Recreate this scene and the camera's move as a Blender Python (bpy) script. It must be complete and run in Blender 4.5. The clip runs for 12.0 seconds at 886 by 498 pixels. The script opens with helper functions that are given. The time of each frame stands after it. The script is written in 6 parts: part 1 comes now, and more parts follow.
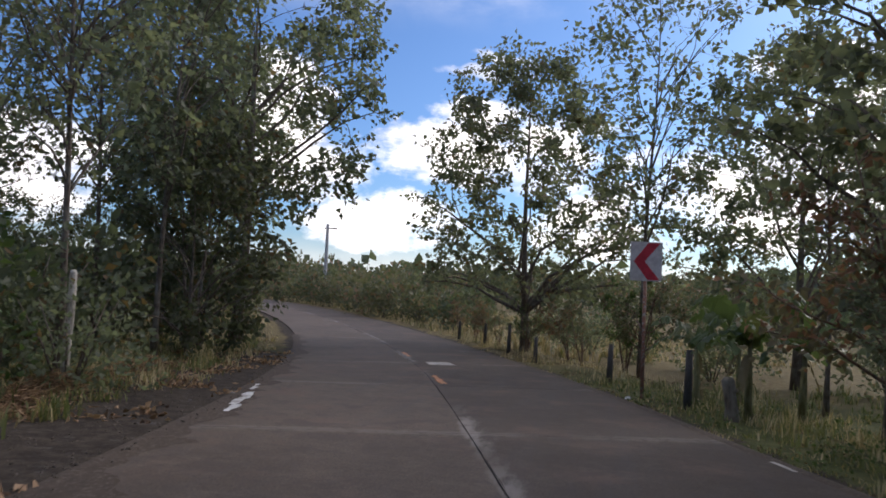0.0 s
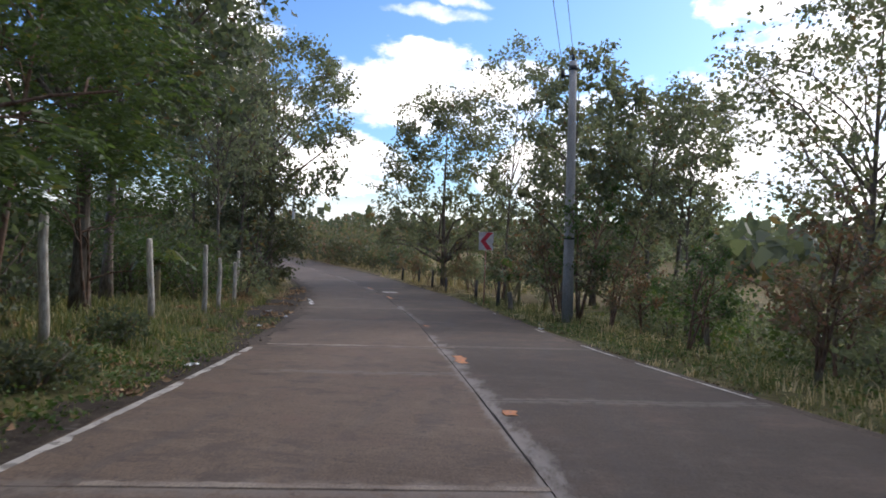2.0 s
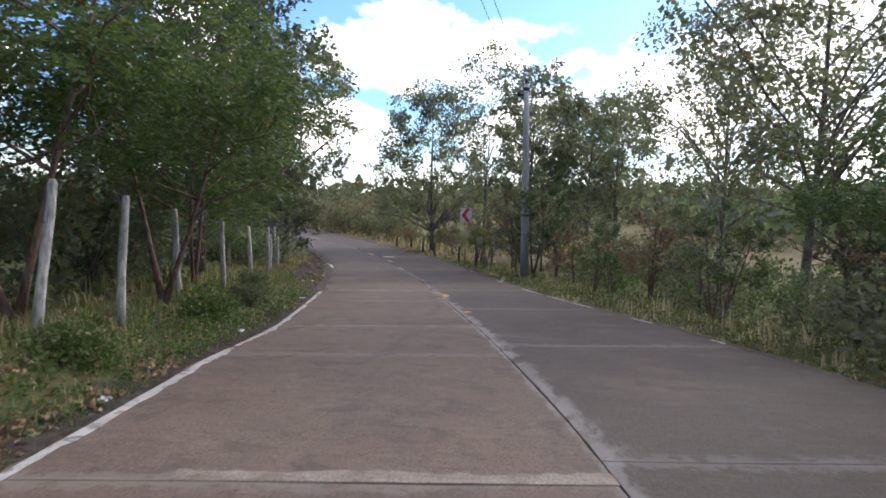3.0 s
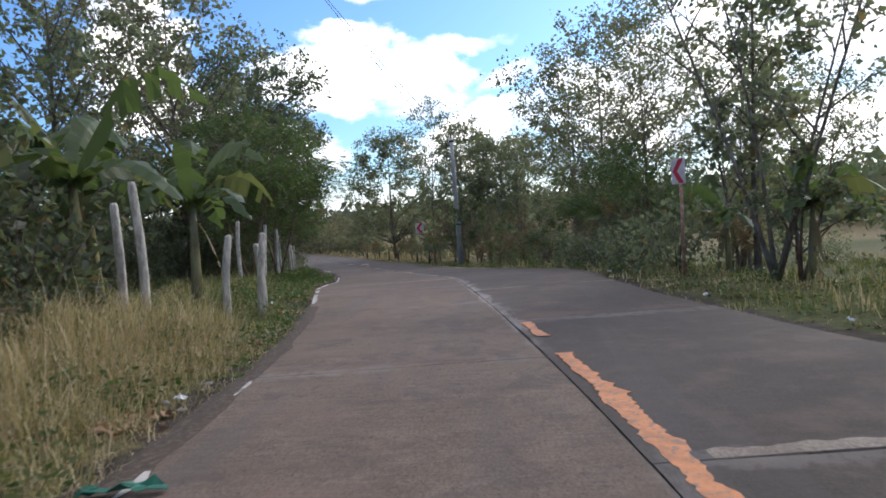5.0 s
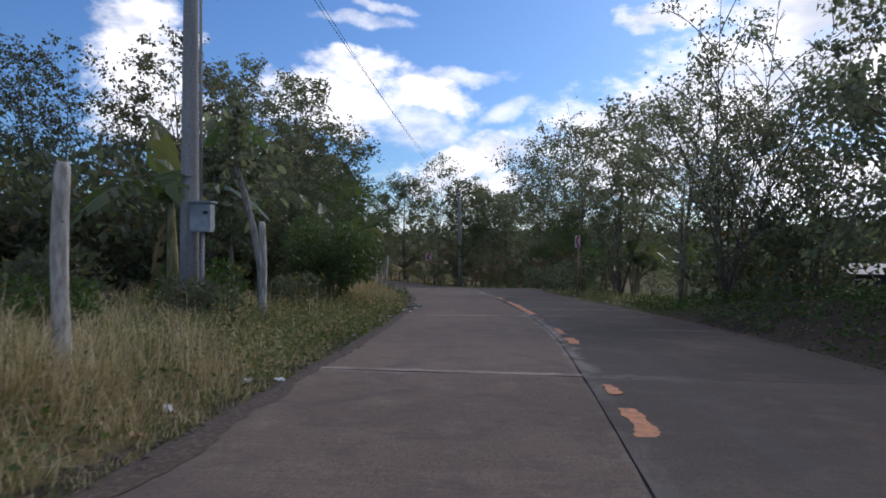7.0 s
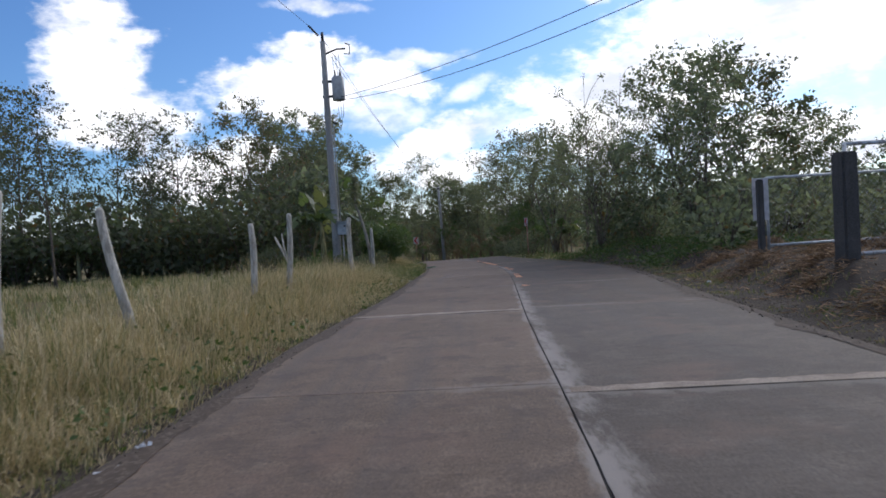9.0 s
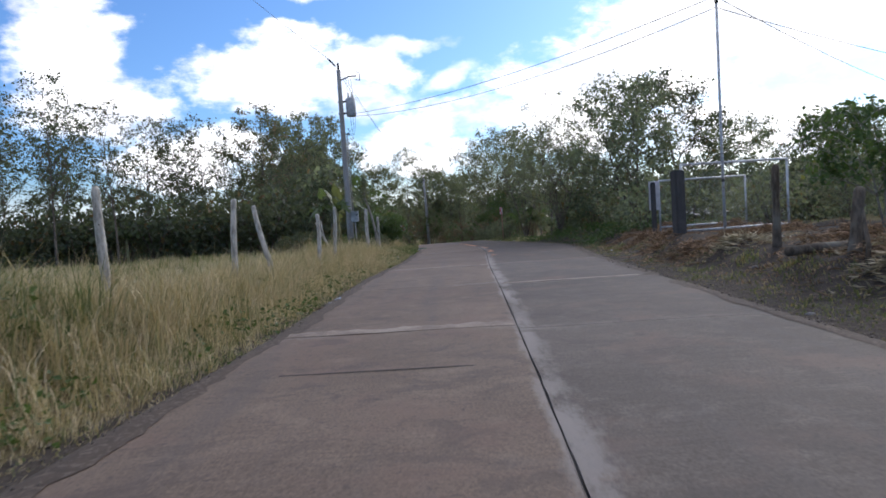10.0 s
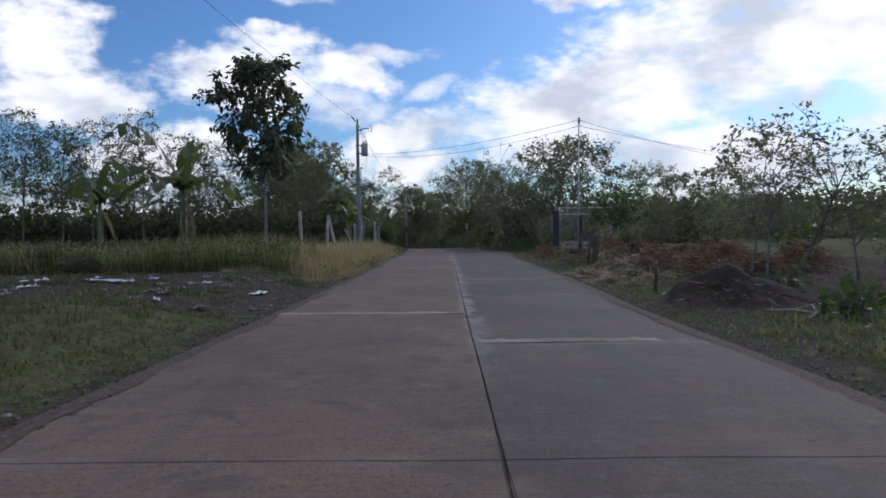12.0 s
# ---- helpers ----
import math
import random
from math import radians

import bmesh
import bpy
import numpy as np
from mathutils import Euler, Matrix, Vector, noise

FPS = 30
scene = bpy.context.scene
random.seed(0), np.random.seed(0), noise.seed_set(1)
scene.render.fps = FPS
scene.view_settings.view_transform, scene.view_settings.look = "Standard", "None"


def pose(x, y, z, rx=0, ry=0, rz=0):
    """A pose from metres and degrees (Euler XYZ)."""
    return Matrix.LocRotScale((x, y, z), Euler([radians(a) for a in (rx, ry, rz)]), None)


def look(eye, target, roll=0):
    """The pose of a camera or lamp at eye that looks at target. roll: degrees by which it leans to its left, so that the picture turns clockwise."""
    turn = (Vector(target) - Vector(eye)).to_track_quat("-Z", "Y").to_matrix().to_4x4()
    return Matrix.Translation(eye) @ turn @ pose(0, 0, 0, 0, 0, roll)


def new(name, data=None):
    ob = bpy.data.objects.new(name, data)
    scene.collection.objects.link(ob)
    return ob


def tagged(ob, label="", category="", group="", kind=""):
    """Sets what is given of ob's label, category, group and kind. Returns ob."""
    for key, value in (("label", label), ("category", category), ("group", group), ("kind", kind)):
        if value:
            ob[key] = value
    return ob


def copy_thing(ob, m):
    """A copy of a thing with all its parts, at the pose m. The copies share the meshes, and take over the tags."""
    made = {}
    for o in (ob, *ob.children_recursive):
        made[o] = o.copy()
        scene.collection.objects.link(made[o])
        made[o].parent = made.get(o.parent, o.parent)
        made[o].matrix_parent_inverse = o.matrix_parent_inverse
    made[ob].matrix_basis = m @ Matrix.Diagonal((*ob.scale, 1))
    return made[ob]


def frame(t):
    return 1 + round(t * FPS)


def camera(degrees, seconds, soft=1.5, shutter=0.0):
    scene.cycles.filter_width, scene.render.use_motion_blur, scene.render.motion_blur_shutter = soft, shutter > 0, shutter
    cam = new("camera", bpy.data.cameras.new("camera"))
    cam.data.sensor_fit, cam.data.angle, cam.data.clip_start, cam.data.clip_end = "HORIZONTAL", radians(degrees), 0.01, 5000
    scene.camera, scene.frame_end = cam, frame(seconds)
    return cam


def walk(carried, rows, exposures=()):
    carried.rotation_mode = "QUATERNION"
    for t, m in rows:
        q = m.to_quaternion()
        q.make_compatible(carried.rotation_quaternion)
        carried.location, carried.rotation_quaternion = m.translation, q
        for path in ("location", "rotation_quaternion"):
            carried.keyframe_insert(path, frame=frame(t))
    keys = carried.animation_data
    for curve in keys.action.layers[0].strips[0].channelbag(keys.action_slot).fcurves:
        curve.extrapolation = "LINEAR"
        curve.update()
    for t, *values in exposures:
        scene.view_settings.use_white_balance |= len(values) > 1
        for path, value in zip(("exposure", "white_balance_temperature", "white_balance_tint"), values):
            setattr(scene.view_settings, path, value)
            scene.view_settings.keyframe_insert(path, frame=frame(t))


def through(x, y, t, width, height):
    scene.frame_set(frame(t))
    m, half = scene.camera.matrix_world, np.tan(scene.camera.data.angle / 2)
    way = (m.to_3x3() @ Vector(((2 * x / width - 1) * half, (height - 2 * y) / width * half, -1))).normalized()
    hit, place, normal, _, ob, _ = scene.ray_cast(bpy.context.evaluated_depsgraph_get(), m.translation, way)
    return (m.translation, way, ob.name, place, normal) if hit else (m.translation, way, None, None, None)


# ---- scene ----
# ---------------------------------------------------------------- camera
cam = camera(65.9, 12.0, soft=1.7, shutter=0.1)
PATH = [
    (0.0, (-0.020, -0.160, 1.700), (-2.390, 9.540, 2.220), 2.60),
    (0.5, (0.846, -3.313, 1.774), (-1.696, 6.355, 2.022), 4.92),
    (1.0, (1.751, -6.810, 2.006), (-0.980, 2.807, 2.239), 3.23),
    (1.5, (2.523, -10.176, 2.275), (0.705, -0.347, 1.975), 3.39),
    (2.0, (3.201, -13.624, 2.594), (1.601, -3.756, 2.334), 2.24),
    (2.5, (3.730, -17.171, 2.892), (2.101, -7.324, 2.270), 2.15),
    (3.0, (4.188, -20.422, 3.247), (2.794, -10.551, 2.454), 1.29),
    (3.2, (4.312, -21.741, 3.308), (2.885, -11.883, 2.417), 1.74),
    (4.8, (5.616, -31.957, 3.306), (4.565, -22.039, 2.578), -1.64),
    (5.0, (5.772, -33.311, 3.408), (4.978, -23.359, 2.838), -3.72),
    (5.5, (5.805, -36.383, 3.502), (5.127, -26.428, 2.840), -0.55),
    (6.0, (5.867, -39.935, 3.628), (5.741, -29.951, 3.084), -0.96),
    (6.5, (5.807, -43.337, 3.769), (5.516, -33.345, 3.498), -0.79),
    (7.0, (5.669, -46.612, 3.852), (5.026, -36.634, 3.707), 0.64),
    (7.5, (5.584, -49.843, 3.945), (4.849, -39.870, 3.879), 0.41),
    (7.7, (5.577, -51.185, 3.941), (5.084, -41.203, 3.613), -2.49),
    (9.3, (5.206, -61.353, 4.197), (5.097, -51.364, 3.750), -4.35),
    (9.5, (5.178, -62.631, 4.176), (5.617, -52.655, 3.638), -6.95),
    (10.0, (5.022, -66.050, 4.268), (5.026, -56.068, 3.668), -3.87),
    (10.5, (4.895, -69.496, 4.352), (5.573, -59.520, 4.452), -3.78),
    (11.0, (4.784, -72.894, 4.430), (5.286, -62.911, 4.152), -2.65),
    (11.3, (4.760, -74.919, 4.403), (5.121, -64.926, 4.277), -3.94),
    (11.5, (4.665, -76.168, 4.490), (4.772, -66.170, 4.694), -2.78),
    (11.7, (4.590, -77.512, 4.407), (4.564, -67.516, 4.101), -0.72),
    (12.0, (4.515, -79.367, 4.527), (4.935, -69.386, 4.075), -0.63),
]
# time, stops, white balance and tint
EXPOSED = [(0.0, 0.12, 6600, 17), (0.5, 0.04, 6600, 17), (1.0, 0.12, 6750, 17), (1.5, 0.28, 6650, 16), (2.5, 0.68, 6500, 15), (3.2, 0.9, 6500, 15), (5.0, 0.6, 6350, 13), (6.0, 0.45, 6350, 13), (6.5, 0.42, 6350, 14), (7.0, -0.28, 6050, 16), (7.5, 0.22, 6300, 15),
           (9.5, -0.1, 6200, 13), (10.0, 0.2, 6200, 14), (10.5, -0.65, 5900, 14), (11.0, -0.48, 5950, 14), (11.5, -0.62, 5750, 13), (12.0, -0.52, 5950, 13)]
walk(cam, [(t, look(eye, target, roll)) for t, eye, target, roll in PATH], EXPOSED)

# ---------------------------------------------------------------- sky and sun
SUN_AZ, SUN_EL = 38.0, 32.0  # degrees right of +y, degrees up
SKY_POWER, CLOUD_POWER = 0.100, 1.5


class Nodes:
    """Short hand for building a node tree."""

    def __init__(self, tree):
        self.tree = tree
        tree.nodes.clear()

    def add(self, kind):
        return self.tree.nodes.new(kind)

    def link(self, a, b):
        self.tree.links.new(a, b)

    def put(self, socket, value):
        if isinstance(value, (int, float, tuple)):
            socket.default_value = value
        else:
            self.link(value, socket)

    def math(self, op, a, b=0.0, c=0.0, clamp=False):
        n = self.add("ShaderNodeMath")
        n.operation, n.use_clamp = op, clamp
        for s, v in zip(n.inputs, (a, b, c)):
            self.put(s, v)
        return n.outputs[0]

    def mix(self, fac, a, b, blend="MIX"):
        n = self.add("ShaderNodeMix")
        n.data_type, n.blend_type = "RGBA", blend
        self.put(n.inputs[0], fac), self.put(n.inputs[6], a), self.put(n.inputs[7], b)
        return n.outputs[2]

    def noise(self, vector, scale, detail=4.0, rough=0.55, distort=0.0):
        n = self.add("ShaderNodeTexNoise")
        if vector is not None:
            self.link(vector, n.inputs["Vector"])
        for key, v in (("Scale", scale), ("Detail", detail), ("Roughness", rough), ("Distortion", distort)):
            n.inputs[key].default_value = v
        return n.outputs["Fac"]

    def smooth(self, v, lo, hi, a=0.0, b=1.0):
        n = self.add("ShaderNodeMapRange")
        n.interpolation_type = "SMOOTHSTEP"
        self.put(n.inputs[0], v)
        for s, x in zip(n.inputs[1:5], (lo, hi, a, b)):
            s.default_value = x
        return n.outputs[0]


def build_world():
    world = bpy.data.worlds.new("sky")
    world.use_nodes = True
    scene.world = world
    g = Nodes(world.node_tree)
    out, bg = g.add("ShaderNodeOutputWorld"), g.add("ShaderNodeBackground")
    sky = g.add("ShaderNodeTexSky")
    sky.sky_type, sky.sun_disc, sky.sun_elevation, sky.sun_rotation = "NISHITA", False, radians(SUN_EL), radians(SUN_AZ)
    way = g.add("ShaderNodeTexCoord").outputs["Generated"]
    xyz = g.add("ShaderNodeSeparateXYZ")
    g.link(way, xyz.inputs[0])
    flat = g.add("ShaderNodeMapping")
    flat.inputs["Scale"].default_value = (1.0, 1.0, 2.0)
    g.link(way, flat.inputs[0])
    soft, fine = g.noise(flat.outputs[0], 8.0, 7.0, 0.62), g.noise(flat.outputs[0], 24.0, 6.0, 0.62)
    az = g.math("MULTIPLY", g.math("ARCTAN2", xyz.outputs[0], xyz.outputs[1]), 57.2958)
    el = g.math("MULTIPLY", g.math("ARCSINE", xyz.outputs[2]), 57.2958)
    # cumulus and streaks: azimuth, elevation, half width, half height in degrees, slope
    heaps = [(-9.8, 13.9, 5.4, 1.4, -0.1), (-5.0, 12.2, 4.6, 1.7, -0.18),
             (-13.8, 10.8, 6.3, 2.6, -0.08), (-1.2, 6.6, 5.2, 1.8, 0.12), (0.0, 4.2, 6.0, 1.8, 0.0), (-27.4, 13.0, 4.0, 4.6, 0.0), (-26.2, 9.0, 5.0, 3.0, -0.1),
             (-19.0, 4.8, 6.5, 2.8, 0.0), (20.0, 10.8, 13.0, 4.6, 0.16), (13.0, 8.4, 9.5, 4.2, 0.1), (15.0, 17.6, 3.6, 1.2, 0.05), (34.0, 13.5, 11.0, 6.5, 0.0), (27.0, 17.0, 8.0, 3.2, 0.0), (27.0, 4.4, 17.0, 3.0, 0.0), (52.0, 15.0, 16.0, 9.0, 0.0), (-45.5, 7.5, 6.0, 4.2, 0.0)]
    wisps = [(-10.7, 17.5, 3.4, 0.5, -0.1), (-9.4, 18.6, 2.6, 0.4, -0.22), (-2.2, 13.3, 3.6, 0.6, -0.03), (1.6, 10.3, 2.2, 0.9, 0.3), (-6.0, 9.4, 4.0, 1.6, -0.1), (4.0, 7.5, 5.0, 1.4, 0.1)]
    warp_a, warp_e = g.noise(way, 7.0, 4.0, 0.6), g.noise(way, 11.0, 4.0, 0.6)
    az = g.math("ADD", az, g.math("MULTIPLY", g.math("SUBTRACT", warp_a, 0.5), 7.0))
    el_w = g.math("ADD", el, g.math("MULTIPLY", g.math("SUBTRACT", warp_e, 0.5), 3.0))
    heap = 0.0
    for a, e, ra, re, lean in heaps:
        off = g.math("SUBTRACT", az, a)
        da = g.math("DIVIDE", off, ra)
        de = g.math("DIVIDE", g.math("SUBTRACT", g.math("SUBTRACT", el_w, e), g.math("MULTIPLY", off, lean)), re)
        far = g.math("ADD", g.math("MULTIPLY", da, da), g.math("MULTIPLY", de, de))
        v = g.math("SUBTRACT", 1.0, far)
        heap = v if heap == 0.0 else g.math("MAXIMUM", heap, v)
    heap = g.math("MAXIMUM", heap, -0.9)
    wisp = 0.0
    for a, e, ra, re, lean in wisps:
        off = g.math("SUBTRACT", az, a)
        da = g.math("DIVIDE", off, ra)
        de = g.math("DIVIDE", g.math("SUBTRACT", g.math("SUBTRACT", el_w, e), g.math("MULTIPLY", off, lean)), re)
        v = g.math("SUBTRACT", 1.0, g.math("ADD", g.math("MULTIPLY", da, da), g.math("MULTIPLY", de, de)))
        wisp = v if wisp == 0.0 else g.math("MAXIMUM", wisp, v)
    wisp = g.smooth(g.math("ADD", g.math("MAXIMUM", wisp, -2.0), g.math("MULTIPLY", g.math("SUBTRACT", fine, 0.5), 3.0)), -0.9, 1.6, 0.0, 0.75)
    # scattered clouds over the rest of the dome
    up = g.math("ADD", g.math("ABSOLUTE", xyz.outputs[2]), 0.18)
    plane = g.add("ShaderNodeCombineXYZ")
    g.link(g.math("DIVIDE", xyz.outputs[0], up), plane.inputs[0]), g.link(g.math("DIVIDE", xyz.outputs[1], up), plane.inputs[1])
    rest = g.math("MULTIPLY", g.smooth(g.noise(plane.outputs[0], 1.6, 6.0, 0.6), 0.44, 0.60), g.smooth(el, 20.0, 32.0))
    edge = g.math("ADD", heap, g.math("ADD", g.math("MULTIPLY", g.math("SUBTRACT", soft, 0.5), 3.4), g.math("MULTIPLY", g.math("SUBTRACT", fine, 0.5), 1.8)))
    mask = g.math("MAXIMUM", g.smooth(edge, -0.35, 0.85), rest, clamp=True)
    mask = g.math("MAXIMUM", mask, wisp)
    low = g.smooth(el, -1.0, 4.5, 0.6, 0.0)
    mask = g.math("MAXIMUM", mask, low)
    body = g.smooth(g.noise(flat.outputs[0], 6.0, 5.0, 0.55), 0.34, 0.54, 0.0, 1.0)
    cloud = g.mix(body, (0.60, 0.63, 0.68, 1.0), (1.0, 0.985, 0.97, 1.0))
    cloud = g.mix(1.0, cloud, (CLOUD_POWER, CLOUD_POWER, CLOUD_POWER, 1.0), "MULTIPLY")
    blue = g.mix(1.0, sky.outputs[0], (SKY_POWER * 0.62, SKY_POWER * 0.95, SKY_POWER * 1.38, 1.0), "MULTIPLY")
    g.link(g.mix(mask, blue, cloud), bg.inputs[0])
    bg.inputs[1].default_value = 1.0
    g.link(bg.outputs[0], out.inputs[0])


build_world()
sun = new("sun", bpy.data.lights.new("sun", "SUN"))
sun.data.energy, sun.data.angle, sun.data.color = 1.5, radians(20), (1.0, 0.93, 0.83)
sun.matrix_world = look((0, 0, 30), (-30 * math.sin(radians(SUN_AZ)), -30 * math.cos(radians(SUN_AZ)), 30 - 30 * math.tan(radians(SUN_EL))))


# ---------------------------------------------------------------- materials
def material(name, rough=0.8, spec=0.3, metal=0.0):
    m = bpy.data.materials.new(name)
    m.use_nodes = True
    g = Nodes(m.node_tree)
    out, p = g.add("ShaderNodeOutputMaterial"), g.add("ShaderNodeBsdfPrincipled")
    p.inputs["Roughness"].default_value, p.inputs["Specular IOR Level"].default_value, p.inputs["Metallic"].default_value = rough, spec, metal
    g.link(p.outputs[0], out.inputs[0])
    return m, g, p, out


def place(g):
    return g.add("ShaderNodeNewGeometry").outputs["Position"]


def bump(g, p, height, strength=0.3, far=0.02):
    b = g.add("ShaderNodeBump")
    b.inputs["Strength"].default_value, b.inputs["Distance"].default_value = strength, far
    g.link(height, b.inputs["Height"]), g.link(b.outputs[0], p.inputs["Normal"])


def rgb(r, g, b):
    return (r, g, b, 1.0)


def leaf_material(name, dark, light, dry, dry_share=0.08, through=0.35, rough=0.5):
    """Leaves: each island its own tone, a share of them dry, light passing through."""
    m, g, p, out = material(name, rough, 0.35)
    rnd = g.add("ShaderNodeNewGeometry").outputs["Random Per Island"]
    own = g.add("ShaderNodeObjectInfo").outputs["Random"]
    tone = g.mix(rnd, dark, light)
    tone = g.mix(g.smooth(g.noise(place(g), 0.9, 3.0), 0.42, 0.62, 0.0, 0.6), tone, light)
    tone = g.mix(g.math("MULTIPLY", own, 0.35), tone, g.mix(0.5, dark, dry))
    pick = g.math("FRACT", g.math("MULTIPLY", rnd, 37.31))
    tone = g.mix(g.smooth(pick, 1.0 - dry_share - 0.01, 1.0 - dry_share + 0.01), tone, dry)
    g.link(tone, p.inputs["Base Color"])
    t = g.add("ShaderNodeBsdfTranslucent")
    g.link(g.mix(1.0, tone, rgb(1.18, 1.25, 0.82), "MULTIPLY"), t.inputs[0])
    mix = g.add("ShaderNodeMixShader")
    mix.inputs[0].default_value = through
    g.link(p.outputs[0], mix.inputs[1]), g.link(t.outputs[0], mix.inputs[2]), g.link(mix.outputs[0], out.inputs[0])
    return m


def bark_material(name, a, b, scale=6.0):
    m, g, p, _ = material(name, 0.9, 0.15)
    pos = place(g)
    stretch = g.add("ShaderNodeMapping")
    stretch.inputs["Scale"].default_value = (1.0, 1.0, 0.25)
    g.link(pos, stretch.inputs[0])
    n = g.noise(stretch.outputs[0], scale * 4, 6.0, 0.65)
    patch = g.noise(pos, scale * 0.5, 3.0)
    tone = g.mix(g.smooth(n, 0.35, 0.65), a, b)
    tone = g.mix(g.smooth(patch, 0.5, 0.7, 0.0, 0.5), tone, rgb(0.28, 0.27, 0.23))
    g.link(tone, p.inputs["Base Color"])
    bump(g, p, n, 0.6, 0.02)
    return m


LEAF_BIG = leaf_material("broad_leaf", rgb(0.096, 0.114, 0.080), rgb(0.225, 0.245, 0.172), rgb(0.19, 0.13, 0.075), 0.04, 0.6)
LEAF_DARK = leaf_material("dark_leaf", rgb(0.060, 0.075, 0.052), rgb(0.125, 0.148, 0.092), rgb(0.15, 0.10, 0.05), 0.05, 0.5)
LEAF_RUST = leaf_material("rusty_leaf", rgb(0.10, 0.085, 0.055), rgb(0.20, 0.175, 0.105), rgb(0.25, 0.13, 0.085), 0.35, 0.45)
LEAF_FRESH = leaf_material("feathery_leaf", rgb(0.040, 0.072, 0.026), rgb(0.098, 0.148, 0.050), rgb(0.18, 0.17, 0.06), 0.04, 0.45)
LEAF_DRY = leaf_material("dusty_leaf", rgb(0.085, 0.100, 0.055), rgb(0.19, 0.19, 0.110), rgb(0.27, 0.17, 0.12), 0.14, 0.45)
LEAF_BANANA = leaf_material("banana_leaf", rgb(0.05, 0.085, 0.030), rgb(0.105, 0.145, 0.058), rgb(0.16, 0.15, 0.07), 0.03, 0.45, 0.4)
LEAF_DEAD = leaf_material("dead_banana_leaf", rgb(0.13, 0.10, 0.06), rgb(0.24, 0.19, 0.12), rgb(0.09, 0.07, 0.045), 0.3, 0.3, 0.8)
GRASS_GREEN = leaf_material("green_grass", rgb(0.075, 0.105, 0.035), rgb(0.17, 0.195, 0.075), rgb(0.36, 0.29, 0.15), 0.25, 0.35, 0.7)
GRASS_DRY = leaf_material("dry_grass", rgb(0.36, 0.27, 0.15), rgb(0.72, 0.575, 0.37), rgb(0.20, 0.20, 0.085), 0.2, 0.22, 0.75)
GRASS_MOSS = leaf_material("mossy_grass", rgb(0.065, 0.080, 0.030), rgb(0.150, 0.165, 0.070), rgb(0.21, 0.15, 0.08), 0.15, 0.3, 0.8)
STRAW = leaf_material("dry_straw", rgb(0.22, 0.125, 0.07), rgb(0.47, 0.31, 0.185), rgb(0.13, 0.08, 0.05), 0.25, 0.15, 0.85)
PALE_STRAW = leaf_material("pale_cut_straw", rgb(0.33, 0.26, 0.16), rgb(0.60, 0.51, 0.36), rgb(0.20, 0.14, 0.09), 0.15, 0.15, 0.85)
WEED = leaf_material("weed_leaf", rgb(0.035, 0.07, 0.018), rgb(0.10, 0.155, 0.04), rgb(0.2, 0.15, 0.07), 0.05, 0.35)
BARK = bark_material("grey_brown_bark", rgb(0.085, 0.065, 0.05), rgb(0.19, 0.155, 0.125))
BARK_RED = bark_material("reddish_bark", rgb(0.10, 0.06, 0.04), rgb(0.23, 0.15, 0.11))
BARK_PALE = bark_material("pale_bark", rgb(0.16, 0.14, 0.115), rgb(0.33, 0.30, 0.25))
WOOD_POST = bark_material("weathered_post", rgb(0.27, 0.245, 0.205), rgb(0.56, 0.52, 0.45), 5.0)
STAKE_WOOD = bark_material("brown_stake", rgb(0.075, 0.058, 0.043), rgb(0.17, 0.135, 0.10), 5.0)
BANANA_STEM = bark_material("banana_stem", rgb(0.16, 0.14, 0.06), rgb(0.34, 0.31, 0.16), 3.0)


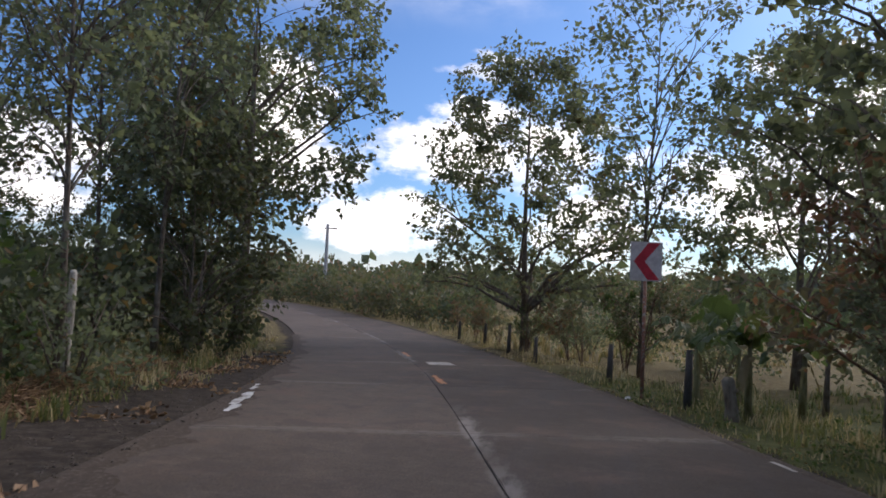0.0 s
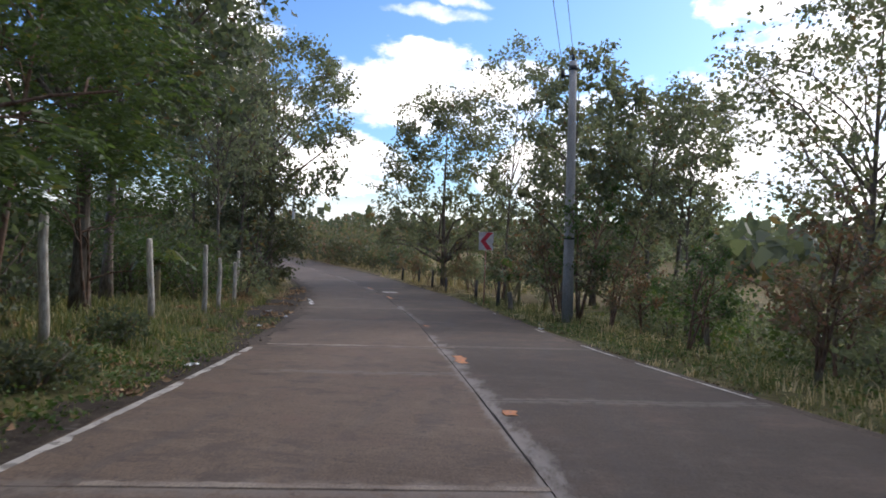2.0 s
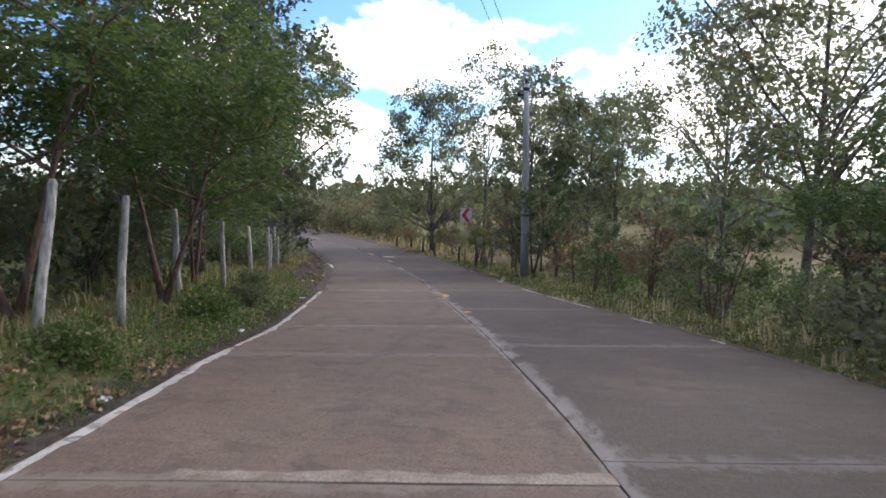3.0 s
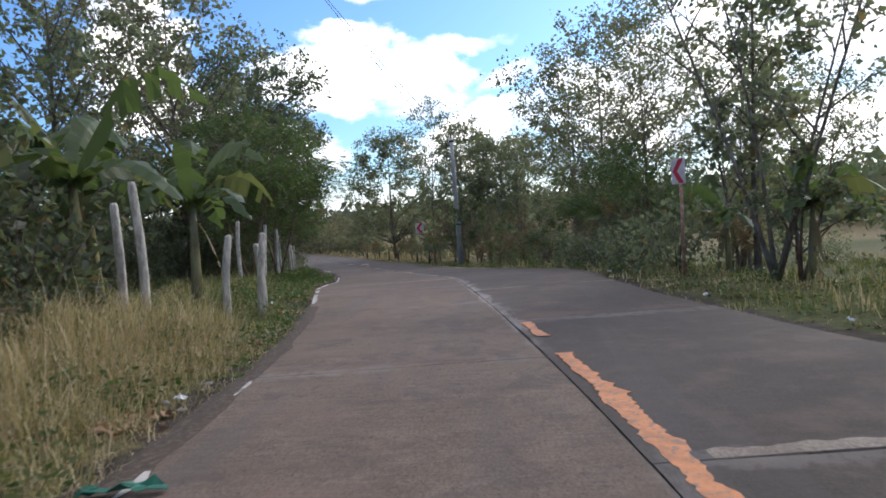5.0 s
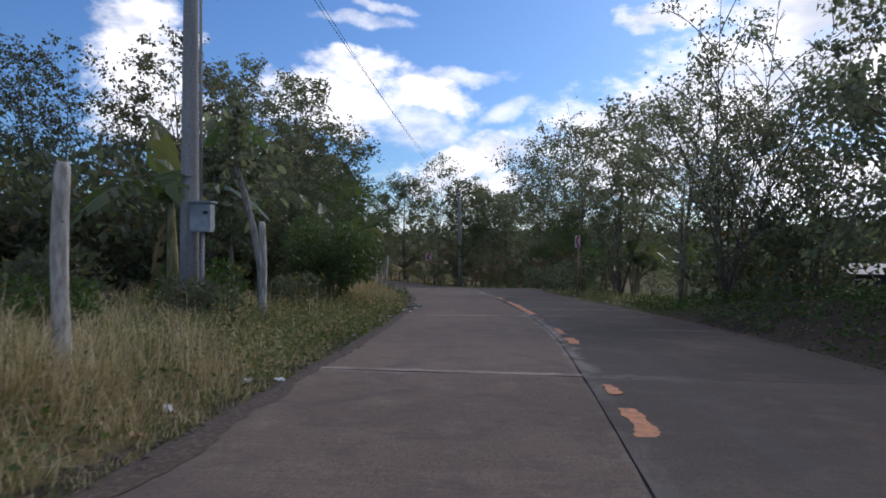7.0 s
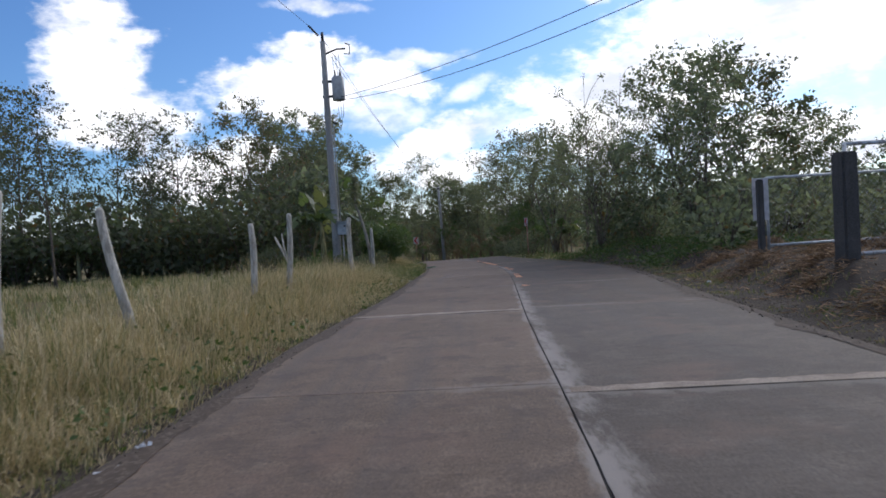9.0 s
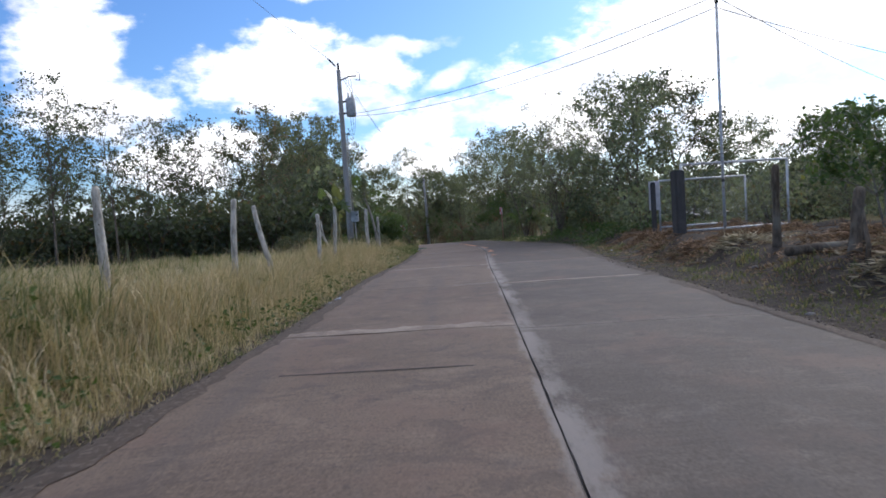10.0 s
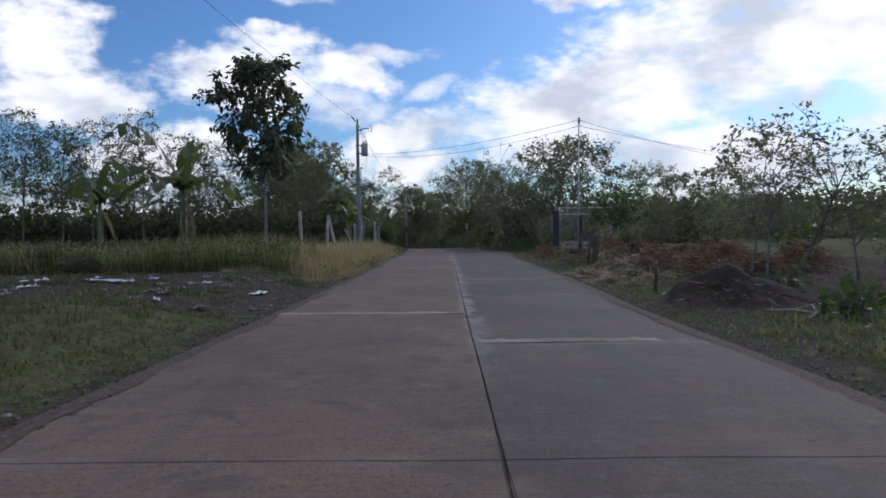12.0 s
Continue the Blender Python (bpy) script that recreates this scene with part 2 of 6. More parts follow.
def concrete_material(name, a, b, c, stains=True, fine=0.35):
    m, g, p, _ = material(name, 0.82, 0.3)
    pos = place(g)
    own = g.add("ShaderNodeObjectInfo").outputs["Random"]
    wide = g.noise(pos, fine, 4.0, 0.6)
    mid = g.noise(pos, 3.0, 6.0, 0.68)
    grain = g.noise(pos, 60.0, 3.0, 0.7)
    tone = g.mix(g.smooth(wide, 0.35, 0.65), a, b)
    tone = g.mix(g.smooth(mid, 0.48, 0.72, 0.0, 0.55), tone, c)
    tone = g.mix(g.math("MULTIPLY", own, 0.22), tone, c)
    broom = g.add("ShaderNodeMapping")
    broom.inputs["Scale"].default_value = (1.2, 26.0, 1.0)
    g.link(pos, broom.inputs[0])
    lines = g.noise(broom.outputs[0], 1.6, 4.0, 0.7)
    tone = g.mix(0.55, tone, g.mix(g.smooth(grain, 0.25, 0.75), rgb(0.16, 0.155, 0.15), rgb(0.84, 0.835, 0.83)), "OVERLAY")
    tone = g.mix(0.18, tone, g.mix(g.smooth(lines, 0.3, 0.7), rgb(0.2, 0.2, 0.2), rgb(0.8, 0.8, 0.8)), "OVERLAY")
    if stains:
        lane = g.add("ShaderNodeMapping")
        lane.inputs["Scale"].default_value = (2.2, 0.12, 1.0)
        g.link(pos, lane.inputs[0])
        streak = g.noise(lane.outputs[0], 1.2, 4.0, 0.6)
        tone = g.mix(g.smooth(streak, 0.5, 0.75, 0.0, 0.45), tone, rgb(0.085, 0.075, 0.07))
        rust = g.noise(pos, 0.9, 5.0, 0.65)
        tone = g.mix(g.smooth(rust, 0.5, 0.7, 0.0, 0.5), tone, rgb(0.165, 0.105, 0.078))
        spots = g.noise(pos, 1.4, 2.0)
        tone = g.mix(g.smooth(spots, 0.66, 0.72, 0.0, 0.35), tone, rgb(0.11, 0.085, 0.07))
        blotch = g.noise(pos, 2.1, 6.0, 0.72, 0.6)
        tone = g.mix(g.smooth(blotch, 0.5, 0.64, 0.0, 0.5), tone, rgb(0.070, 0.055, 0.047))
        pits = g.noise(pos, 17.0, 3.0, 0.6)
        tone = g.mix(g.smooth(pits, 0.62, 0.70, 0.0, 0.6), tone, rgb(0.055, 0.046, 0.040))
    if stains:
        # pale mortar smeared along the middle joint and at the cross joints
        au, av = g.add("ShaderNodeAttribute"), g.add("ShaderNodeAttribute")
        au.attribute_name, av.attribute_name = "across", "along"
        u, v = au.outputs["Fac"], av.outputs["Fac"]
        long = g.add("ShaderNodeMapping")
        long.inputs["Scale"].default_value = (1.0, 0.3, 1.0)
        g.link(pos, long.inputs[0])
        ragged = g.noise(long.outputs[0], 5.0, 6.0, 0.72)
        side = g.math("MULTIPLY", g.smooth(u, 0.03, 0.36, 1.0, 0.0), g.smooth(u, -0.14, 0.0))
        some = g.smooth(g.noise(long.outputs[0], 0.45, 2.0), 0.40, 0.56)
        smear = g.math("MULTIPLY", g.smooth(g.math("ADD", ragged, g.math("MULTIPLY", side, 0.26)), 0.60, 0.82), some)
        tone = g.mix(g.math("MULTIPLY", g.math("MULTIPLY", smear, side), 0.8), tone, rgb(0.28, 0.25, 0.225))
        ends = g.smooth(g.math("ADD", g.noise(pos, 7.0, 5.0, 0.7), g.smooth(v, 0.0, 0.3, 0.26, 0.0)), 0.60, 0.74)
        tone = g.mix(g.math("MULTIPLY", g.math("MULTIPLY", ends, g.math("MULTIPLY", some, g.smooth(v, 0.02, 0.3, 1.0, 0.0))), 0.4), tone, rgb(0.24, 0.21, 0.185))
    g.link(tone, p.inputs["Base Color"])
    bump(g, p, g.math("ADD", g.math("MULTIPLY", mid, 0.5), grain), 0.25, 0.006)
    return m


SLAB = concrete_material("road_concrete", rgb(0.107, 0.076, 0.054), rgb(0.146, 0.105, 0.076), rgb(0.196, 0.146, 0.108))
SLAB_DARK = concrete_material("darker_road_concrete", rgb(0.061, 0.046, 0.035), rgb(0.086, 0.065, 0.050), rgb(0.119, 0.092, 0.071))
# the darker slab tone, deepened again with the roadside trees' shade
SLAB_SHADED = concrete_material("dark_stained_road_concrete", rgb(0.046, 0.035, 0.027), rgb(0.064, 0.050, 0.039), rgb(0.089, 0.071, 0.057))
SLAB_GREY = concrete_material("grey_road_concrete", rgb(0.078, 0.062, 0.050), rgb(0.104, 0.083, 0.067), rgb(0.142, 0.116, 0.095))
SLAB_MID = concrete_material("worn_road_concrete", rgb(0.088, 0.066, 0.050), rgb(0.117, 0.089, 0.068), rgb(0.153, 0.120, 0.093))
PATCH = concrete_material("pale_joint_mortar", rgb(0.159, 0.120, 0.092), rgb(0.265, 0.217, 0.171), rgb(0.360, 0.305, 0.248), False, 2.2)
POLE_CONCRETE = concrete_material("pole_concrete", rgb(0.30, 0.29, 0.28), rgb(0.38, 0.37, 0.355), rgb(0.24, 0.235, 0.225), False)
POST_DARK = concrete_material("dark_stained_concrete", rgb(0.045, 0.043, 0.04), rgb(0.075, 0.07, 0.066), rgb(0.11, 0.10, 0.095), False)


def plain_material(name, tone, rough=0.6, metal=0.0, wear=None, scale=8.0):
    m, g, p, _ = material(name, rough, 0.4, metal)
    n = g.noise(place(g), scale, 5.0, 0.65)
    shade = tuple(v * 0.72 for v in tone[:3]) + (1.0,)
    c = g.mix(g.smooth(n, 0.35, 0.65), shade, tone)
    if wear:
        c = g.mix(g.smooth(g.noise(place(g), scale * 2.3, 5.0, 0.7), 0.52, 0.60), c, wear)
    g.link(c, p.inputs["Base Color"])
    bump(g, p, n, 0.15, 0.004)
    return m


TAR = plain_material("tar_joint", rgb(0.014, 0.012, 0.011), 0.95)
WHITE_PAINT = plain_material("worn_white_paint", rgb(0.50, 0.46, 0.41), 0.75, 0.0, rgb(0.19, 0.17, 0.15), 3.0)
# bright white that stands for the sky reflected in a roadside puddle
PUDDLE_GLARE = plain_material("bright_white_paint", rgb(0.78, 0.77, 0.75), 0.5, 0.0, rgb(0.35, 0.32, 0.29), 2.0)
ORANGE_PAINT = plain_material("worn_orange_paint", rgb(0.62, 0.25, 0.10), 0.7, 0.0, rgb(0.26, 0.17, 0.12), 9.0)
SIGN_WHITE = plain_material("sign_white", rgb(0.62, 0.58, 0.58), 0.45)
SIGN_RED = plain_material("sign_red", rgb(0.55, 0.035, 0.055), 0.45)
SIGN_POST = plain_material("faded_red_post", rgb(0.36, 0.17, 0.12), 0.7, 0.0, rgb(0.4, 0.35, 0.3))
STEEL_PAINT = plain_material("pale_grey_steel", rgb(0.58, 0.60, 0.61), 0.5, 0.2, rgb(0.3, 0.27, 0.25))
TANK_GREY = plain_material("transformer_grey", rgb(0.42, 0.43, 0.43), 0.5)
BOX_GREY = plain_material("meter_box_grey", rgb(0.36, 0.39, 0.41), 0.5, 0.2)
DARK_IRON = plain_material("dark_iron", rgb(0.06, 0.06, 0.065), 0.6, 0.5)
WIRE = plain_material("black_wire", rgb(0.018, 0.018, 0.02), 0.6)
PORCELAIN = plain_material("porcelain", rgb(0.45, 0.42, 0.40), 0.25)
TARP_WHITE = plain_material("white_plastic", rgb(0.75, 0.76, 0.78), 0.4)
LITTER_GREEN = plain_material("green_plastic", rgb(0.03, 0.16, 0.10), 0.5)
SOIL_DARK = plain_material("dark_soil", rgb(0.046, 0.033, 0.025), 0.95, 0.0, rgb(0.075, 0.052, 0.036), 14.0)
GRIT = plain_material("dark_grit", rgb(0.15, 0.125, 0.10), 0.9, 0.0, rgb(0.085, 0.07, 0.058), 9.0)
STONE = plain_material("grey_stone", rgb(0.24, 0.225, 0.21), 0.85, 0.0, rgb(0.15, 0.14, 0.13), 6.0)
ROOF_METAL = plain_material("dull_roof_sheet", rgb(0.26, 0.26, 0.26), 0.65, 0.1, rgb(0.17, 0.12, 0.09))


def ground_material():
    """Soil, short grass and gravel, by two masks held on the sheet's points."""
    m, g, p, _ = material("ground", 0.95, 0.1)
    pos = place(g)
    a, b = g.add("ShaderNodeAttribute"), g.add("ShaderNodeAttribute")
    a.attribute_name, b.attribute_name = "dirt", "dry"
    dirt, dry = a.outputs["Fac"], b.outputs["Fac"]
    n1, n2, n3 = g.noise(pos, 0.8, 5.0, 0.6), g.noise(pos, 6.0, 6.0, 0.7), g.noise(pos, 45.0, 3.0, 0.7)
    green = g.mix(g.smooth(n2, 0.35, 0.65), rgb(0.040, 0.052, 0.018), rgb(0.085, 0.095, 0.035))
    straw = g.mix(g.smooth(n2, 0.35, 0.65), rgb(0.11, 0.085, 0.042), rgb(0.20, 0.16, 0.08))
    grass = g.mix(g.math("ADD", g.math("MULTIPLY", dry, 1.2), g.math("ADD", g.math("SUBTRACT", n1, 0.6), g.math("MULTIPLY", g.math("SUBTRACT", g.noise(pos, 0.06, 4.0, 0.6), 0.5), 2.4)), clamp=True), green, straw)
    soil = g.mix(g.smooth(n2, 0.35, 0.68), rgb(0.038, 0.030, 0.024), rgb(0.080, 0.064, 0.050))
    grit = g.mix(g.smooth(n3, 0.52, 0.76), soil, rgb(0.105, 0.094, 0.083))
    share = g.smooth(g.math("ADD", dirt, g.math("ADD", g.math("MULTIPLY", g.math("SUBTRACT", n1, 0.5), 1.1), g.math("MULTIPLY", g.math("SUBTRACT", g.noise(pos, 2.6, 5.0, 0.65), 0.5), 1.3))), 0.38, 0.56)
    pale = g.smooth(g.noise(pos, 3.7, 5.0, 0.7), 0.58, 0.68, 0.0, 0.4)
    grit = g.mix(pale, grit, rgb(0.155, 0.145, 0.132))
    g.link(g.mix(share, grass, grit), p.inputs["Base Color"])
    bump(g, p, g.math("ADD", n2, g.math("MULTIPLY", n3, 0.4)), 0.7, 0.05)
    return m


GROUND = ground_material()
RIM_SOIL = plain_material("washed_soil", rgb(0.076, 0.054, 0.038), 0.95, 0.0, rgb(0.127, 0.097, 0.072), 11.0)


# ---------------------------------------------------------------- mesh helpers
def mesh_of(name, verts, faces, mat, smooth=False):
    me = bpy.data.meshes.new(name)
    me.from_pydata(verts, [], faces)
    me.materials.append(mat)
    if smooth:
        me.polygons.foreach_set("use_smooth", [True] * len(me.polygons))
    me.update()
    return me


def tri_mesh(name, verts, tris, mat):
    me = bpy.data.meshes.new(name)
    me.vertices.add(len(verts)), me.loops.add(3 * len(tris)), me.polygons.add(len(tris))
    me.vertices.foreach_set("co", np.asarray(verts, np.float32).ravel())
    me.polygons.foreach_set("loop_start", np.arange(0, 3 * len(tris), 3, dtype=np.int32))
    me.loops.foreach_set("vertex_index", np.asarray(tris, np.int32).ravel())
    me.materials.append(mat)
    me.update(calc_edges=True)
    return me


def part(name, me, parent, label=""):
    ob = new(name, me)
    ob.parent = parent
    return tagged(ob, label) if label else ob


def thing(name, label, category, group="", at=None, me=None):
    ob = new(name, me)
    if at is not None:
        ob.matrix_basis = at
    return tagged(ob, label, category, group)


def from_bm(name, bm, mat, smooth=False):
    me = bpy.data.meshes.new(name)
    bm.to_mesh(me), bm.free()
    me.materials.append(mat)
    if smooth:
        me.polygons.foreach_set("use_smooth", [True] * len(me.polygons))
    return me


def box_bm(sx, sy, sz, bevel=0.0, base=True):
    bm = bmesh.new()
    bmesh.ops.create_cube(bm, size=1.0)
    bmesh.ops.scale(bm, vec=(sx, sy, sz), verts=bm.verts)
    if base:
        bmesh.ops.translate(bm, vec=(0, 0, sz / 2), verts=bm.verts)
    if bevel:
        bmesh.ops.bevel(bm, geom=bm.edges[:], offset=bevel, segments=2, affect="EDGES")
    return bm


class Tubes:
    """Tapered tubes gathered into one mesh."""

    def __init__(self):
        self.v, self.f = [], []

    def add(self, points, radii, sides=6, cap=True):
        pts = [Vector(p) for p in points]
        start = len(self.v)
        for i, p in enumerate(pts):
            t = (pts[min(i + 1, len(pts) - 1)] - pts[max(i - 1, 0)]).normalized()
            a = t.cross(Vector((0.31, 0.95, 0.05))).normalized()
            b = t.cross(a)
            for k in range(sides):
                w = 2 * math.pi * k / sides
                self.v.append(tuple(p + radii[i] * (math.cos(w) * a + math.sin(w) * b)))
        for i in range(len(pts) - 1):
            for k in range(sides):
                j = (k + 1) % sides
                self.f.append((start + i * sides + k, start + i * sides + j, start + (i + 1) * sides + j, start + (i + 1) * sides + k))
        if cap:
            last = start + (len(pts) - 1) * sides
            self.f.append(tuple(range(last, last + sides)))
            self.f.append(tuple(range(start + sides - 1, start - 1, -1)))
        return self

    def mesh(self, name, mat):
        return mesh_of(name, self.v, self.f, mat, True)


def unit(a):
    return a / np.maximum(np.linalg.norm(a, axis=-1, keepdims=True), 1e-9)


def leaf_mesh(name, pos, way, size, mat, rng, wide=0.55, fold=0.25):
    """Folded kite leaves at pos, pointing along way."""
    n = len(pos)
    way = unit(way)
    side = unit(np.cross(way, rng.normal(size=(n, 3))))
    up = np.cross(side, way)
    s = np.asarray(size)[:, None] if np.ndim(size) else np.full((n, 1), size)
    base, tip = pos, pos + way * s - up * s * 0.12
    mid = pos + way * s * 0.42
    left, right = mid + side * s * wide / 2 + up * s * fold * 0.5, mid - side * s * wide / 2 + up * s * fold * 0.5
    v = np.stack([base, left, tip, right], 1).reshape(-1, 3)
    k = 4 * np.arange(n)[:, None]
    return tri_mesh(name, v, np.concatenate([k + [0, 2, 1], k + [0, 3, 2]], 1).reshape(-1, 3), mat)


def broad_leaf_mesh(name, pos, way, size, mat, rng, wide=0.62, curl=0.22):
    """Oval leaves of six points at pos, pointing along way and bending down at the tip."""
    n = len(pos)
    way = unit(way)
    side = unit(np.cross(way, np.array([0, 0, 1.0]) + 0.55 * rng.normal(size=(n, 3))))
    up = np.cross(side, way)
    s = np.asarray(size)[:, None]
    w = s * wide * rng.uniform(0.8, 1.2, (n, 1)) / 2
    bend = curl * s * rng.uniform(0.2, 1.8, (n, 1))
    near, far = pos + way * s * 0.3 + up * bend * 0.25, pos + way * s * 0.7 - up * bend * 0.3
    v = np.stack([pos, near + side * w * 0.92, far + side * w * 0.8, pos + way * s - up * bend, far - side * w * 0.8, near - side * w * 0.92], 1).reshape(-1, 3)
    k = 6 * np.arange(n)[:, None]
    return tri_mesh(name, v, np.concatenate([k + [0, 5, 1], k + [1, 5, 4], k + [1, 4, 2], k + [2, 4, 3]], 1).reshape(-1, 3), mat)


def blade_mesh(name, pos, height, lean, width, mat, rng, sway=0.0):
    """Grass blades: a bent strip of three triangles each."""
    n = len(pos)
    w = np.where(rng.random(n) < sway, rng.normal(-0.5, 0.8, n), rng.uniform(0, 2 * math.pi, n))
    out = np.stack([np.cos(w), np.sin(w), 0 * w], 1)
    side = np.stack([-np.sin(w), np.cos(w), 0 * w], 1)
    h, ln, wd = height[:, None], lean[:, None], width[:, None]
    up = np.array([0, 0, 1.0])
    a, b = pos - side * wd, pos + side * wd
    mid = pos + up * h * np.maximum(0.2, 0.62 - 0.12 * ln) + out * h * ln * 0.35
    c, d = mid - side * wd * 0.7, mid + side * wd * 0.7
    tip = pos + up * h * np.maximum(0.12, 1 - 0.35 * ln) + out * h * ln
    v = np.stack([a, b, c, d, tip], 1).reshape(-1, 3)
    k = 5 * np.arange(n)[:, None]
    return tri_mesh(name, v, np.concatenate([k + [0, 1, 3], k + [0, 3, 2], k + [2, 3, 4]], 1).reshape(-1, 3), mat)


# ---------------------------------------------------------------- the plan: road line, heights, ground
LINE_Y = [-150, -120, -100, -76.5, -70.8, -60, -55.5, -50, -45, -40, -36.7, -33.5, -31.5, -28, -25.3, -18.6, -16.2, -10.65, -6.8, -2.1, 1.3, 4.5, 7, 10.4, 13.6, 16.1, 20.8, 24.3, 32, 38, 48, 56, 64, 72, 80]
LINE_X = [0.0, 2.0, 3.6, 4.92, 5.16, 5.68, 5.88, 6.08, 6.38, 6.60, 6.72, 6.68, 6.55, 6.2, 5.85, 4.95, 4.6, 3.45, 2.5, 1.25, 0.34, -0.6, -1.4, -2.5, -3.6, -4.6, -6.6, -8.3, -12.6, -16.6, -24.0, -31.5, -41, -53, -68]
RISE_Y = [-150, -120, -79.4, -69.5, -61.4, -50, -43.3, -36.4, -32, -24, -20.4, -17, -10, -2.3, 7.3, 10, 20, 30, 60, 120]
RISE_Z = [4.4, 4.1, 3.44, 3.27, 3.1, 2.86, 2.68, 2.43, 2.23, 2.04, 1.91, 1.76, 1.2, 0.68, 0.12, 0.0, -0.4, -0.55, -0.5, -0.4]
EDGE_Y = [-96, -76, -70, -64, -59, -52, -47, -44, -40, -36, -33, -30, -27, -24, -20, -17, -13, -10, -6, -3, 1, 5, 9, 70]
EDGE_L = [2.7, 2.67, 2.48, 2.46, 2.42, 2.55, 2.4, 2.5, 2.62, 2.7, 2.72, 2.54, 2.48, 2.55, 3.0, 3.3, 3.32, 3.09, 3.0, 2.92, 2.95, 2.95, 2.95, 2.95]  # from the middle joint to the slab's edge
EDGE_R = [2.42, 2.38, 2.28, 2.46, 2.48, 2.62, 2.8, 3.0, 3.18, 3.05, 3.0, 2.8, 2.5, 2.4, 2.7, 3.1, 3.25, 3.2, 2.88, 2.72, 2.65, 2.74, 2.9, 2.95]
FINE = np.arange(-150, 120.01, 0.25)
SPREAD = np.exp(-0.5 * (np.arange(-24, 25) / 7.0) ** 2)
SPREAD /= SPREAD.sum()
SMOOTH_X = np.convolve(np.pad(np.interp(FINE, LINE_Y, LINE_X), 24, "edge"), SPREAD, "valid")
SMOOTH_Z = np.convolve(np.pad(np.interp(FINE, RISE_Y, RISE_Z), 24, "edge"), SPREAD, "valid")
SLOPE_X = np.gradient(SMOOTH_X, FINE)


def line_x(y):
    return np.interp(y, FINE, SMOOTH_X)


def road_z(y):
    return np.interp(y, FINE, SMOOTH_Z)


def off_road(x, y):
    """Distance from the road's middle, right positive."""
    return (x - line_x(y)) / np.sqrt(1 + np.interp(y, FINE, SLOPE_X) ** 2)


def half_l(y):
    return np.interp(y, EDGE_Y, EDGE_L)


def half_r(y):
    return np.interp(y, EDGE_Y, EDGE_R)


def beside(x, y):
    """Distance out from the slab's edge, negative on the road."""
    d = off_road(x, y)
    return np.where(d < 0, -d - half_l(y), d - half_r(y))


def on_road(y, u, lift=0.0):
    """The place u metres right of the road's middle, at that y of the middle."""
    s = float(np.interp(y, FINE, SLOPE_X))
    k = 1 / math.sqrt(1 + s * s)
    return (float(line_x(y)) + u * k, y - u * s * k, float(road_z(y)) + lift)


def step(v, a, b):
    k = np.clip((v - a) / (b - a), 0, 1)
    return k * k * (3 - 2 * k)


def wavy(x, y):
    return 0.5 * np.sin(0.9 * x + 1.3) * np.cos(0.7 * y) + 0.3 * np.sin(2.3 * x - 1.1 * y) + 0.2 * np.cos(4.1 * x + 3.7 * y)


def ground_z(x, y):
    """Height of the ground beside the road."""
    x, y = np.asarray(x, float), np.asarray(y, float)
    d = off_road(x, y)
    z = road_z(y)
    out = beside(x, y)
    left, right = d < 0, d >= 0
    z = z - 0.05 + 0.05 * wavy(x, y) * step(out, 0.1, 1.5)
    z = z + left * 0.22 * step(out, 0.5, 2.2) * step(-y, -4, 8)
    bank = step(-y, 37, 41) * (1 - step(-y, 63, 68))
    z = z + right * bank * (0.36 * step(out, 0.9, 2.0) + 0.15 * wavy(2 * x, 2 * y) * step(out, 0.7, 1.6))
    z = z - right * (1 - step(-y, 25, 36)) * 0.35 * step(out, 1.2, 5.0)
    z = z + right * step(-y, 28.5, 31.5) * (1 - step(-y, 36, 39.5)) * (0.2 * step(out, 0.5, 1.3) + 0.35 * step(out, 1.1, 2.6))
    z = z - 0.14 * (1 - step(out, -0.35, -0.05))
    return z


# ---------------------------------------------------------------- ground sheet
def hill(x, y):
    """Low wooded hills far off to the right and ahead."""
    far = np.hypot(x - 5, y + 40)
    side = step(np.arctan2(x - 5, y + 40), -0.2, 0.6)
    return (2.5 + 7.5 * side) * step(far, 110, 330) * (0.75 + 0.25 * np.sin(x * 0.02 + 1) * np.cos(y * 0.017))


